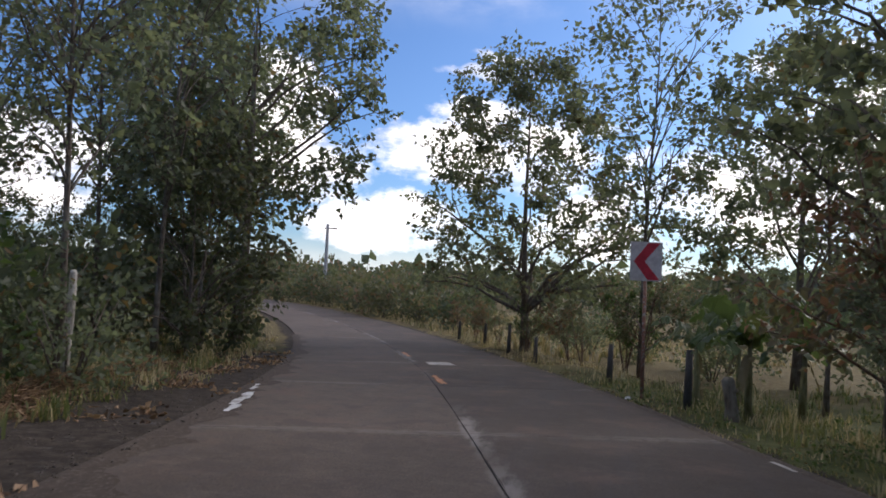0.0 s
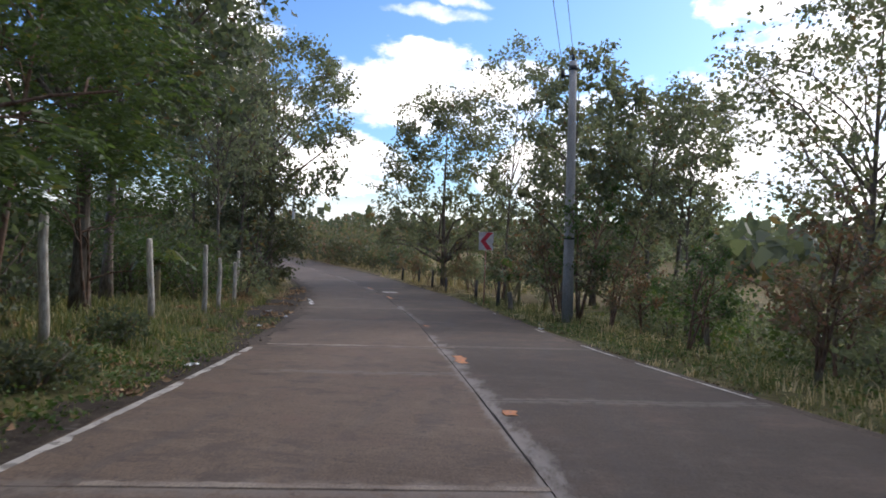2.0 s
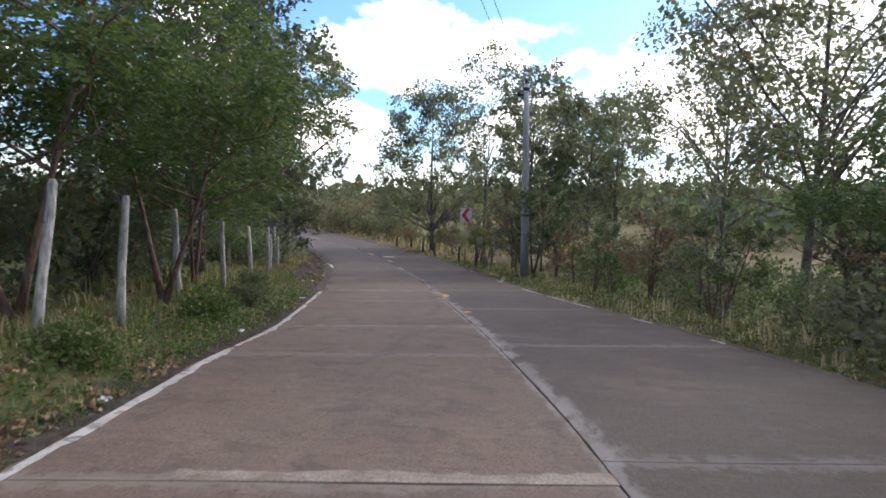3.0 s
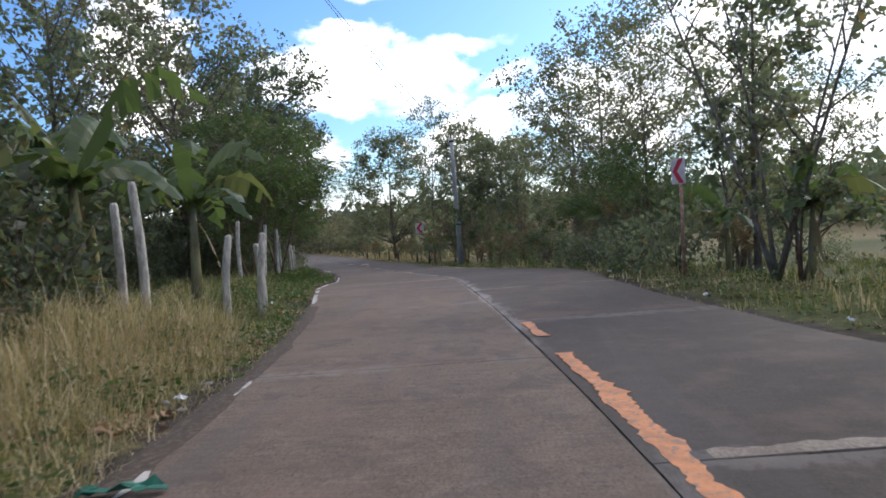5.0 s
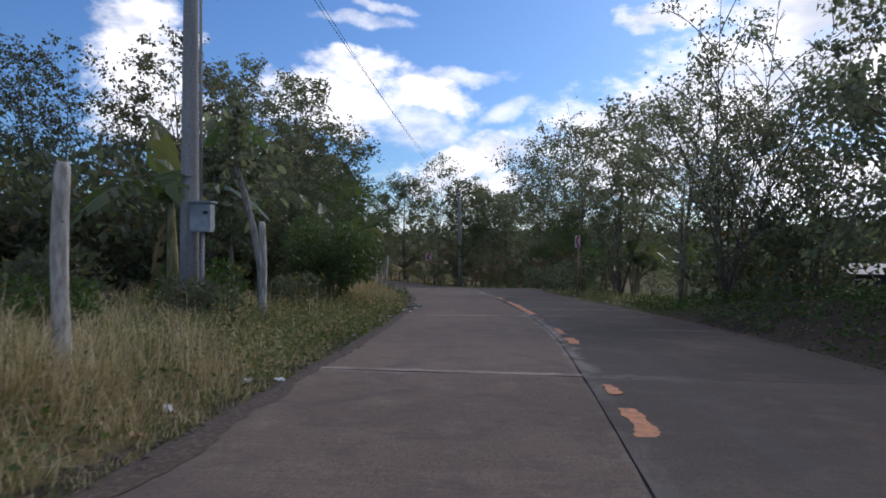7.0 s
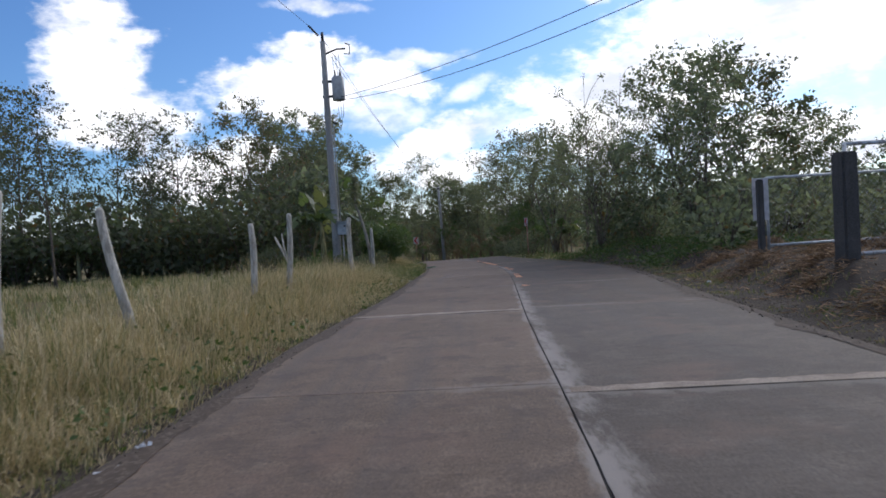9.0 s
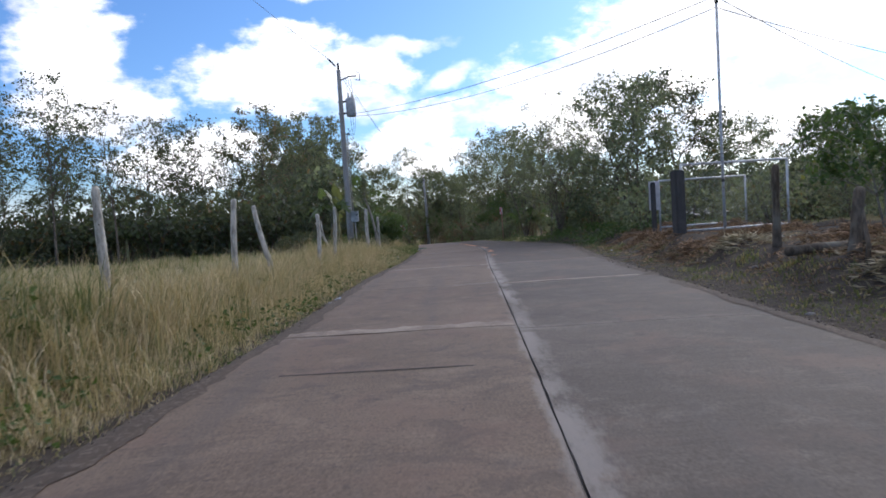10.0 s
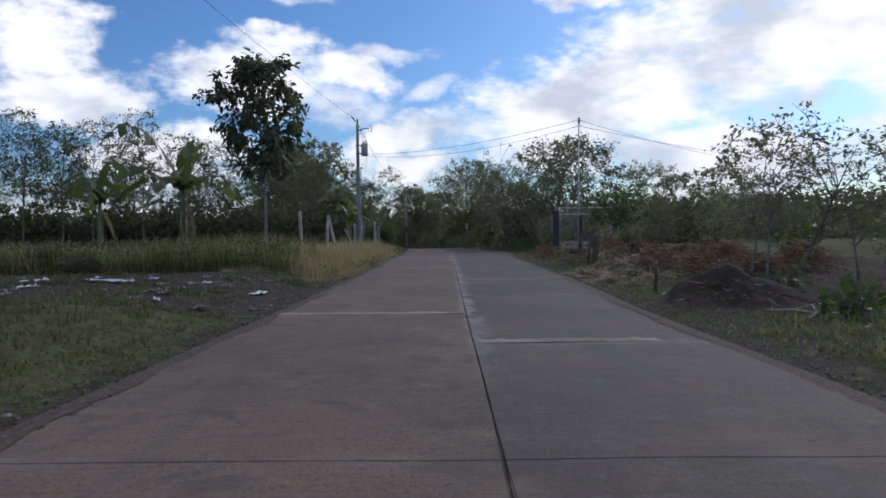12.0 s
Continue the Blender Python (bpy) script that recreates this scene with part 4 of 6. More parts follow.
def bush_mesh(seed, radius, height, leaves, size, mat, oval=False):
    """A mound of leaves, uneven and open at its rim."""
    nr = np.random.default_rng(seed)
    lumps = nr.uniform(-1, 1, (14, 3)) * [radius * 0.7, radius * 0.7, height * 0.33] + [0, 0, height * 0.5]
    pick = nr.integers(0, 14, leaves)
    v = unit(nr.normal(size=(leaves, 3)))
    r = nr.uniform(0.45, 1.0, (leaves, 1)) ** 0.5
    pos = lumps[pick] + v * r * [radius * 0.42, radius * 0.42, height * 0.32]
    pos[:, 2] = np.abs(pos[:, 2]) + 0.02
    way = v * 0.8 + nr.normal(size=(leaves, 3)) * 0.5 + [0, 0, 0.15]
    return (broad_leaf_mesh if oval else leaf_mesh)("foliage", pos, way, size * nr.uniform(0.6, 1.3, leaves), mat, nr, 0.66)


def bush(name, seed, radius, height, leaves, size, mat, bark=None, oval=False):
    bark = bark or BARK
    rng = random.Random(seed)
    root = new(name)
    t = Tubes()
    for _ in range(6):
        w, ln = rng.uniform(0, 6.28), radius * rng.uniform(0.3, 0.8)
        t.add([(0.08 * math.cos(w), 0.08 * math.sin(w), -0.05), (ln * 0.5 * math.cos(w), ln * 0.5 * math.sin(w), height * 0.45), (ln * math.cos(w), ln * math.sin(w), height * 0.85)], [0.03, 0.02, 0.006], 5)
    tagged(part("stemwork", t.mesh("stemwork", bark), root), kind="stuff")
    part("foliage", bush_mesh(seed, radius, height, leaves, size, mat, oval), root)
    return root


def banana_parts(seed, height, count):
    """A banana clump: sheathed stem and arching, torn leaves."""
    rng = random.Random(seed)
    root = new("banana_plant")
    stem = Tubes()
    stem.add([(0, 0, -0.05), (0.03, 0.02, height * 0.3), (0.05, 0.05, height * 0.6)], [0.11, 0.09, 0.05], 9)
    part("stem", stem.mesh("stem", BANANA_STEM), root)
    for i in range(count):
        w = i * 2.4 + rng.uniform(-0.4, 0.4)
        dead = i >= count - 1
        ln, wd = height * rng.uniform(0.5, 0.68), height * 0.095
        rise = (rng.uniform(0.5, 1.0) if i > 2 else rng.uniform(1.2, 2.2)) if not dead else -0.2
        verts, faces = [], []
        roll = rng.uniform(-0.9, 0.9)
        n = 21
        for j in range(n):
            k = j / (n - 1)
            r = ln * (k * (0.3 if dead else 0.85))
            z = height * (0.58 if not dead else 0.5) + ln * (rise * k - (0.55 + 0.45 * rise) * k * k * (1.0 if not dead else 1.5))
            half = wd * math.sin(math.pi * min(1, 0.12 + 0.9 * k)) ** 0.6 * (0.45 if dead else 1.0)
            half *= rng.uniform(0.75, 1.08)
            c, s = math.cos(w), math.sin(w)
            tear = rng.uniform(-0.35, 0.15) * half
            for q, dz in ((-1, tear), (-0.05, 0.0), (0.05, 0.0), (1, tear)):
                verts.append((0.05 + r * c - q * half * math.cos(roll) * s, 0.05 + r * s + q * half * math.cos(roll) * c, z + q * half * math.sin(roll) + (0.25 * half if abs(q) < 0.5 else 0) + dz))
        for j in range(n - 1):
            for q in range(3):
                a = 4 * j + q
                if q != 1 and rng.random() < 0.22:
                    continue
                faces.append((a, a + 1, a + 5, a + 4))
        part("leaf", mesh_of("leaf", verts, faces, LEAF_DEAD if dead else LEAF_BANANA), root, "dead brown hanging leaf" if dead else "")
    return root


def spot(x, y, turn=0.0, size=1.0, sink=0.0, tall=1.0):
    return Matrix.Translation((x, y, float(ground_z(x, y)) - sink)) @ Matrix.Rotation(turn, 4, "Z") @ Matrix.Diagonal((size, size, size * tall, 1))


def plant(models, rows, label, category, group):
    """Set the models out: the first of each stands itself, the others are copies. Rows: x, y, height factor."""
    used = set()
    for n, (x, y, k) in enumerate(rows):
        mdl = models[n % len(models)]
        m = spot(x, y, n * 1.7, k, 0.05)
        if mdl.name in used:
            ob = copy_thing(mdl, m) if mdl.scale[0] == 1 else copy_thing(mdl, m @ Matrix.Diagonal((1 / mdl.scale[0], 1 / mdl.scale[1], 1 / mdl.scale[2], 1)))
        else:
            ob = mdl
            used.add(mdl.name)
        tagged(ob, label, category, group)
        if ob is mdl:
            ob["late"] = 1
            LATE.append((ob, m))


LATE = []


def settle():
    """Models stand at the origin until all their copies are made."""
    for ob, m in LATE:
        ob.matrix_basis = m
        del ob["late"]
    LATE.clear()


# broad-leaved trees by the right side of the road, wide at the foot and tapering
tall = [crown_tree("broadleaf_tree", d, 10.6, 0.18, 4.2, 150, 11500, 0.205, LEAF_BIG, BARK, 0.17, 0.22, 14, 0.02, 0.18, low=0.9) for d in (11, 12)]
plant(tall, [(-2.85, 24.4, 1.0), (5.2, 21.0, 0.9)], "tall broad-leaved tree with gappy dark green crown", "tree", "roadside trees")
upright = [crown_tree("roadside_tree", d, 9.0, 0.40, 2.3, 66, 4100, 0.195, LEAF_BIG, BARK, 0.12, 0.5, 12, 0.2, 0.24) for d in (14, 15, 16)]
plant(upright, [(3.55, 9.7, 0.98), (6.2, 9.0, 0.84), (7.6, 12.6, 0.95)],
      "upright broad-leaved tree with a clumpy green crown", "tree", "roadside trees")
sparse = [crown_tree("slender_tree", d, 12.4, 0.36, 2.5, 76, 2600, 0.19, LEAF_BIG, BARK, 0.085, 0.5, 16, 0.2, 0.30, flat=0.9, rise=1.2) for d in (21, 22)]
plant(sparse, [(0.9, 19.7, 1.0), (-16.3, 14.4, 0.95), (-12.6, 14.6, 0.95), (-8.7, 9.3, 0.86), (-9.5, 12.8, 0.9), (-13.0, 17.8, 1.0), (4.3, 15.2, 0.66), (10.4, -11.7, 0.68), (12.6, -14.2, 0.56), (7.2, 7.6, 0.62)], "slender tall tree with sparse leaves against the sky", "tree", "roadside trees")
open_top = [crown_tree("open_crowned_tree", d, 10.4, 0.34, 3.7, 136, 8600, 0.16, LEAF_BIG, BARK, 0.13, 0.55, 14, 0.18, 0.22, rise=1.0) for d in (23, 24)]
plant(open_top, [(10.2, -3.8, 1.0), (9.8, 2.4, 0.88), (16.5, -8.0, 0.7)], "tall tree with an open spreading crown of small leaves", "tree", "roadside trees")
settle()
coppice = [tree_parts("coppiced_tree", d, 7.6, 0.34, 1.5, 1300, 0.115, LEAF_BIG, BARK, 26, 0.07, 1.3, 0.6, 4) for d in (25, 26)]
plant(coppice, [(10.6, -21.0, 1.0), (11.4, -17.0, 0.9)], "many-stemmed slim tree with sparse leaves", "tree", "roadside trees")
slim = crown_tree("slim_dark_tree", 27, 7.4, 0.30, 1.15, 44, 2200, 0.17, LEAF_BIG, BARK, 0.07, 0.4, 14, 0.1, 0.42)
tagged(slim, "slim dark tree with a narrow leafy crown", "tree")
settle()
slim.matrix_basis = spot(10.9, -19.4)
forked = [crown_tree("forked_tree", d, 6.6, 0.42, 2.2, 46, 2600, 0.115, LEAF_BIG, BARK, 0.09, 0.6, 9, 0.2, 0.28, stems=2, rise=1.2) for d in (28, 29)]
plant(forked, [(11.5, -25.6, 1.0), (16.5, -20.0, 0.8)], "dark forked tree with thin open branches", "tree", "roadside trees")
settle()

# left side: overhanging trees
big = [crown_tree("spreading_tree", d, 12.2, 0.34, 4.3, 130, 11500, 0.205, LEAF_BIG if d == 31 else LEAF_DARK, BARK, 0.19, 0.5, 16, 0.12, 0.20, rise=0.9) for d in (31, 32)]
plant(big, [(-10.6, 18.0, 1.0), (-5.3, -2.4, 0.86), (-16, 24, 0.95)], "large spreading tree with dense dark green leaves", "tree", "left roadside trees")
gnarly = [crown_tree("branchy_tree", d, 10.4, 0.24, 2.7, 90, 5600, 0.175, LEAF_BIG if d == 41 else LEAF_DRY, BARK, 0.11, 0.5, 16, 0.14, 0.23, rise=1.1) for d in (41, 42)]
plant(gnarly, [(-3.9, -12.4, 1.0), (-7.5, -10.0, 1.0), (-5.4, -16.6, 0.92), (-6.4, -20.4, 0.9)], "tall tree with thin branches and dusty leaves", "tree", "left roadside trees")
darks = [crown_tree("dense_tree", d, 6.2, 0.08, 2.0, 60, 3800, 0.18, LEAF_DARK, BARK, 0.1, 0.4, 14, 0.08, 0.30, stems=3, low=0.8) for d in (51, 52)]
plant(darks, [(-9.2, 13.6, 0.9), (-9.8, 15.0, 0.85), (-4.6, -8.0, 0.62), (-4.2, -12.5, 0.55), (-6.2, -5.0, 0.62), (-5.6, -15.0, 0.62), (-8.6, -7.0, 0.7), (-3.7, -17.5, 0.55), (-7.5, -1.5, 0.6), (0.6, -27.6, 0.5), (-1.5, -29.8, 0.6), (-3.0, -26.0, 0.75), (-6.0, -24.0, 0.8), (-9.5, -25.5, 0.75), (-13, -26.5, 0.72), (-17, -28, 0.7), (-21.5, -29, 0.75),
              (-26, -31, 0.7), (-31, -34, 0.75), (-36, -38, 0.75), (-12.5, 17, 0.6), (-18.2, 22.2, 0.75), (-19.5, 17.0, 0.7), (-15.0, 15.0, 0.45), (-22.5, 21.0, 0.8), (-20.2, 21.7, 0.75)], "dense dark green tree with low foliage", "tree", "left thicket")
settle()
lone = crown_tree("tall_dark_tree", 57, 11.0, 0.36, 3.0, 90, 6500, 0.20, LEAF_DARK, BARK, 0.15, 0.5, 14, 0.12, 0.22)
tagged(lone, "tall dark tree with dense leaves behind the fence", "tree")
lone.matrix_basis = spot(-8.4, 2.7)
feather = [feathery_parts("feathery_tree", s, 5.2, 2.0, 1150, LEAF_FRESH, BARK_RED, 2, 0.28, 0.42, 0.10) for s in (61, 62)]
plant(feather, [(-1.8, -10.2, 1.05), (-3.0, -7.0, 0.95), (-1.6, -13.6, 1.0), (-5.0, -2.6, 0.75), (9.2, -9.0, 0.75), (10.2, -12.5, 0.8)], "small feathery-leaved tree with reddish stems", "tree", "feathery trees")
settle()

# right hedge of live posts and shrubs
hedge = [tree_parts("hedge_shrub", d, 3.6, 0.22, 1.2, 1250, 0.13, LEAF_RUST if d == 71 else LEAF_DRY if d == 74 else LEAF_FRESH if d == 73 else LEAF_BIG, BARK_RED, 18, 0.06, 0.9, 0.4, 3) for d in (71, 72, 73, 74)]
rows = []
rr = random.Random(7)
for i in range(44):
    y = 30 - i * 1.2
    x, yy, _ = on_road(y, 5.0 + rr.uniform(-0.5, 1.5))
    low_k = 0.62 if y < 3 else 0.55 if y > 19 else 1.0
    if y < 3 and i % 3 == 0:
        continue
    if (abs(x - 9.64) < 0.5 and abs(yy + 17.8) < 0.8) or 13.5 < yy < 18.5 or (9.0 < yy < 13.5 and x < 4.2):
        continue
    rows.append((x, yy, rr.uniform(0.75, 1.25) * low_k))
plant(hedge, rows, "live fence shrub with thin brown stems", "shrub", "right hedge")
settle()

# dark thicket low behind the hedge
low = [bush("thicket_bush", s, 1.7, 2.1, 800, 0.17, LEAF_DARK if s == 81 else LEAF_BIG) for s in (81, 82, 83)]
rows = []
for i in range(26):
    y = 34 - i * 2.3
    x, yy, _ = on_road(y, 9.5 + rr.uniform(-1, 6.5))
    rows.append((x, yy, rr.uniform(0.5, 1.0)))
for i in range(9):
    rows.append((9.0 + rr.uniform(-0.4, 0.6), -8.5 - i * 1.3, rr.uniform(0.5, 0.75)))
for i in range(16):
    rows.append((13.0 + rr.uniform(-1, 9), -30 - i * 0.9 + rr.uniform(-1, 1), rr.uniform(0.8, 1.4)))
rows += [(13.1, -27.9, 1.3), (14.0, -27.1, 1.2), (12.4, -27.6, 1.0)]
plant(low, rows, "low dark green thicket bush", "bush", "thicket")
settle()
low = [bush("pale_bush", s, 1.7, 2.1, 900, 0.15, LEAF_FRESH if s == 86 else LEAF_BIG) for s in (86, 87)]
rows = [(x, y, rr.uniform(0.5, 0.8)) for x, y in ((14.5, -66.5), (16.0, -69.0), (17.5, -64.0), (19.5, -67.0), (21.5, -62.5), (23.0, -66.0), (15.5, -61.0), (18.0, -72.0), (25.5, -59.0), (27.0, -64.0), (13.2, -69.5), (14.6, -72.5), (24, -70), (30, -62), (33, -56), (29, -70), (20, -58))]
rows += [(-11.2, 8.6, 1.2), (-9.6, 7.2, 1.1), (-13.6, 10.4, 1.4), (-16.2, 12.4, 1.5), (-15.2, 7.0, 1.3), (-18.6, 10.0, 1.5), (-20.4, 14.0, 1.6), (-21.5, 6.0, 1.4), (-25.0, 11.0, 1.6), (-12.4, 4.5, 1.1), (-17.5, 3.0, 1.2), (-7.4, 5.6, 0.7), (-6.8, 7.4, 0.7)]
for i in range(15):
    x, yy, _ = on_road(7.0 - i * 1.3, 6.4 + rr.uniform(0, 2.2))
    rows.append((x, yy, rr.uniform(0.5, 0.85)))
plant(low, rows, "low grey-green bush beside the road", "bush", "pale bushes")
settle()
lowl = [bush("thicket_bush", s, 1.6, 2.0, 900, 0.17, LEAF_DARK) for s in (84, 85)]
rows = [(-30 + i * 1.5 + rr.uniform(-0.5, 0.5), -26.5 + rr.uniform(-2, 1) - (0.25 * max(0, 8 - i)), rr.uniform(0.8, 1.5)) for i in range(20)]
rows += [(*on_road(y, -6.3 - rr.uniform(0, 3.0))[:2], rr.uniform(0.7, 1.2)) for y in (-3, 8.5, 11, 13, 15.5, 18, 21, 24)]
rows += [(-3.6 - rr.uniform(0, 2.0), y, rr.uniform(0.7, 1.1)) for y in (-6, -9, -12, -15, -18, -21)]
rows += [(-13 - rr.uniform(0, 9), y, rr.uniform(0.8, 1.3)) for y in (-9, -6, -3, 0, 2, 5, 7, 9, 12, 14, 17)]
rows += [(-34 + i * 2.1, -27.5 - 0.012 * (25 - 2.1 * i) ** 2 * (i < 12) + rr.uniform(-1, 1), rr.uniform(1.4, 2.0)) for i in range(16)]
rows += [(-2.5, -23.5, 1.4), (-4.0, -25.0, 1.5), (-1.2, -26.5, 1.15), (0.3, -26.0, 0.8), (-6.0, -22.0, 1.5), (-3.2, -21.0, 1.4), (-1.6, -24.6, 1.0)]
rows += [(-9.0, 0.5, 0.7), (-10.5, 3.5, 0.75), (-8.6, -3.5, 0.65), (-11.5, 6.5, 0.8)]
plant(lowl, rows, "low dark green thicket bush", "bush", "thicket")
settle()

# the bare-topped tree and its dense neighbours on the right
bare = [tree_parts("bare_topped_tree", d, 7.6, 0.14, 2.3, 7000, 0.105, LEAF_BIG, BARK, 63, 0.06, 1.2, 0.3, 7, top_bare=0.3) for d in (91,)]
plant(bare, [(11.2, -30.4, 1.0), (13.4, -29.6, 0.95)], "many-stemmed tree with bare twigs above the leaves", "tree", "right trees")
settle()
mango = [crown_tree("dense_crowned_tree", d, 7.6, 0.14, 3.4, 100, 7600, 0.175, LEAF_DARK if d == 96 else LEAF_BIG, BARK, 0.13, 0.4, 14, 0.1, 0.22, stems=2, low=0.75) for d in (95, 96)]
plant(mango, [(13.8, -35.2, 0.82), (17.6, -30.5, 1.0), (24.5, -21.5, 0.95), (21.0, -37.5, 0.58), (24.0, -42.5, 0.36), (28, -34, 0.42), (31.6, -23.5, 0.92), (20.5, -50, 0.26), (25, -53, 0.2), (31, -46, 0.34), (16.2, -47.5, 0.3)],
      "dense dark crowned tree behind the roadside bank", "tree", "right trees")
settle()

# thin trees along the far edge of the field on the left
thin = [crown_tree("thin_field_tree", d, 10.0, 0.42, 2.1, 50, 1500, 0.17, LEAF_DARK, BARK, 0.08, 0.6, 12, 0.16, 0.26, rise=1.1) for d in (101, 102, 103)]
rows = [(-9 - i * 1.35 + rr.uniform(-0.6, 0.6), -21.5 - 0.012 * (i * 1.35) ** 2 + rr.uniform(-2.5, 2.0), rr.uniform(0.72, 1.05)) for i in range(24)]
rows += [(-21.2, -33.3, 0.92), (-18.6, -33.4, 0.8), (-16.6, -33.5, 0.88), (-13.3, -33.6, 0.9), (-10.3, -33.7, 0.76)]
plant(thin, rows, "thin tall tree with sparse crown at the field's edge", "tree", "field edge trees")
settle()

# far growth beyond the bend
rows = []
for i in range(26):
    y = 33 + i * 1.4
    for side in (-1, 1):
        x, yy, _ = on_road(min(y, 68), side * (4.6 + rr.uniform(0, 3)))
        rows.append((x, yy + max(0, y - 68), rr.uniform(0.7, 1.4)))
rows += [(rr.uniform(-75, 40), rr.uniform(75, 100), rr.uniform(1.6, 2.6)) for _ in range(46)]
rows += [(rr.uniform(-2, 30), rr.uniform(34, 62), rr.uniform(0.4, 0.7)) for _ in range(14)]
farb = [bush("far_bush", s, 1.8, 2.2, 520, 0.27, LEAF_DRY if s % 2 else LEAF_DARK) for s in (111, 112, 113)]
plant(farb, rows, "dusty green bush beyond the road's bend", "bush", "far bushes")
settle()


def far_woods():
    """Woods on the low hills, as leaf clumps."""
    nr = np.random.default_rng(5)
    n = 11000
    a = nr.uniform(-0.9, 1.75, n)
    r = nr.uniform(85, 330, n)
    x, y = 5 + r * np.sin(a), -40 + r * np.cos(a)
    keep = (np.abs(off_road(x, y)) > 14) & ((a > 0.12) | (r > 150))
    x, y = x[keep], y[keep]
    z = ground_z(x, y) + hill(x, y)
    tall_z = 3.0 + 3.0 * np.sin(0.13 * x) * np.cos(0.11 * y) + 1.5
    pos = np.stack([x, y, z + np.clip(tall_z, 1.2, 8) * nr.uniform(0.05, 1.0, len(x))], 1)
    pos = np.repeat(pos, 3, 0) + nr.normal(size=(3 * len(pos), 3)) * [1.2, 1.2, 0.7]
    way = nr.normal(size=pos.shape)
    me = leaf_mesh("far_woods", pos, way, nr.uniform(1.1, 2.7, len(pos)), LEAF_DARK, nr, 0.9)
    tagged(new("far_woods", me), "dark green wooded hillside in the distance", "woods", kind="stuff")


far_woods()

# bananas
ban = [banana_parts(s, 3.3, 9) for s in (121, 122)]
plant(ban, [(1.0, -22.9, 0.85), (0.1, -24.4, 1.0), (-0.8, -22.6, 1.05), (-2.4, -58.6, 1.2), (-5.3, -57.6, 1.05), (0.5, -35.6, 1.0), (2.05, 10.9, 0.62), (2.95, 11.6, 0.62), (1.5, 12.4, 0.55), (3.0, 17.0, 0.7), (11.2, -21.0, 0.75), (12.4, -23.0, 0.7), (13.4, -22.0, 0.75), (10.4, -19.2, 0.65), (-6.6, 2.2, 0.6), (-8, -27.5, 0.7), (-12, -29, 0.8)],
      "banana plant with torn arching leaves", "banana plant", "bananas")
settle()

# round bush at the verge, and the large-leaved tree above it
rb = bush("round_bush", 131, 1.1, 1.7, 11000, 0.07, LEAF_FRESH, oval=True)
tagged(rb, "round leafy green bush on the grassy verge", "bush")
rb.matrix_basis = spot(2.25, -31.4)
teak = crown_tree("large_leaved_tree", 133, 5.2, 0.45, 1.3, 26, 520, 0.36, LEAF_BIG, BARK_PALE, 0.07, 0.45, 8, 0.1, 0.4, oval=True)
tagged(teak, "young tree with large pale green leaves", "tree")
teak.matrix_basis = spot(-0.7, -29.8, 0.0, 0.85)
vb = [bush("verge_bush", s, 0.75, 0.75, 1300, 0.09, LEAF_DARK if s % 2 else WEED) for s in (135, 136)]
plant(vb, [(1.9, -33.8, 0.9), (0.6, -35.0, 1.1), (1.6, -37.2, 0.8), (0.2, -38.4, 0.9), (-1.2, -36.5, 1.3), (-2.8, -60.2, 1.0), (-1.2, -61.5, 0.8), (0.4, -61.2, 0.6), (-4.5, -62.0, 0.9), (-6.2, -63.2, 1.1), (-7.8, -64.0, 1.2), (-9.6, -65.2, 1.1), (-3.3, -63.0, 0.7), (-0.7, -10.8, 0.7), (-1.2, -8.4, 0.6), (-0.2, -14.6, 0.6), (-2.3, -5.6, 0.6)],
      "low leafy bush in the verge grass", "bush", "verge bushes")
settle()

# the young tree with its brace, in the verge
sap = crown_tree("young_tree", 141, 5.1, 0.46, 1.1, 84, 4400, 0.17, LEAF_DARK, BARK_PALE, 0.05, 0.45, 16, 0.0, 0.27, lean=0.008, droop=0.6, wide=0.48, rise=0.9, low=0.55, oval=True)
tagged(sap, "young slim tree with a drooping leafy crown", "tree")
sap.matrix_basis = spot(0.85, -62.3)
sapr = [crown_tree("sapling", d, 3.1, 0.36, 1.15, 34, 620, 0.115, LEAF_BIG, BARK_PALE, 0.032, 0.55, 9, 0.22, 0.28, lean=0.1, wide=0.42, rise=1.0, twigs=3) for d in (143, 144)]
plant(sapr, [(11.4, -65.7, 1.0), (11.3, -66.5, 0.95), (13.2, -66.4, 0.85)], "thin sapling with an airy crown of small leaves", "sapling", "right saplings")
settle()
rnd_tree = crown_tree("small_round_tree", 147, 3.2, 0.45, 1.7, 48, 2200, 0.15, LEAF_FRESH, BARK_PALE, 0.06, 0.45, 12, 0.1, 0.26, stems=2, low=0.8)
tagged(rnd_tree, "small tree with a flat rounded light green crown", "tree")
rnd_tree.matrix_basis = spot(11.6, -56.0, 0.0, 0.62)
slant = crown_tree("leaning_tree", 149, 3.3, 0.5, 1.35, 34, 560, 0.115, LEAF_BIG, BARK, 0.045, 0.55, 10, 0.25, 0.26, wide=0.42, rise=0.8, twigs=3)
tagged(slant, "thin dark tree leaning outwards over the bank", "tree")
slant.matrix_basis = Matrix.Translation((11.7, -66.7, float(ground_z(11.7, -66.7)) - 0.05)) @ Matrix.Rotation(radians(24), 4, "Y")
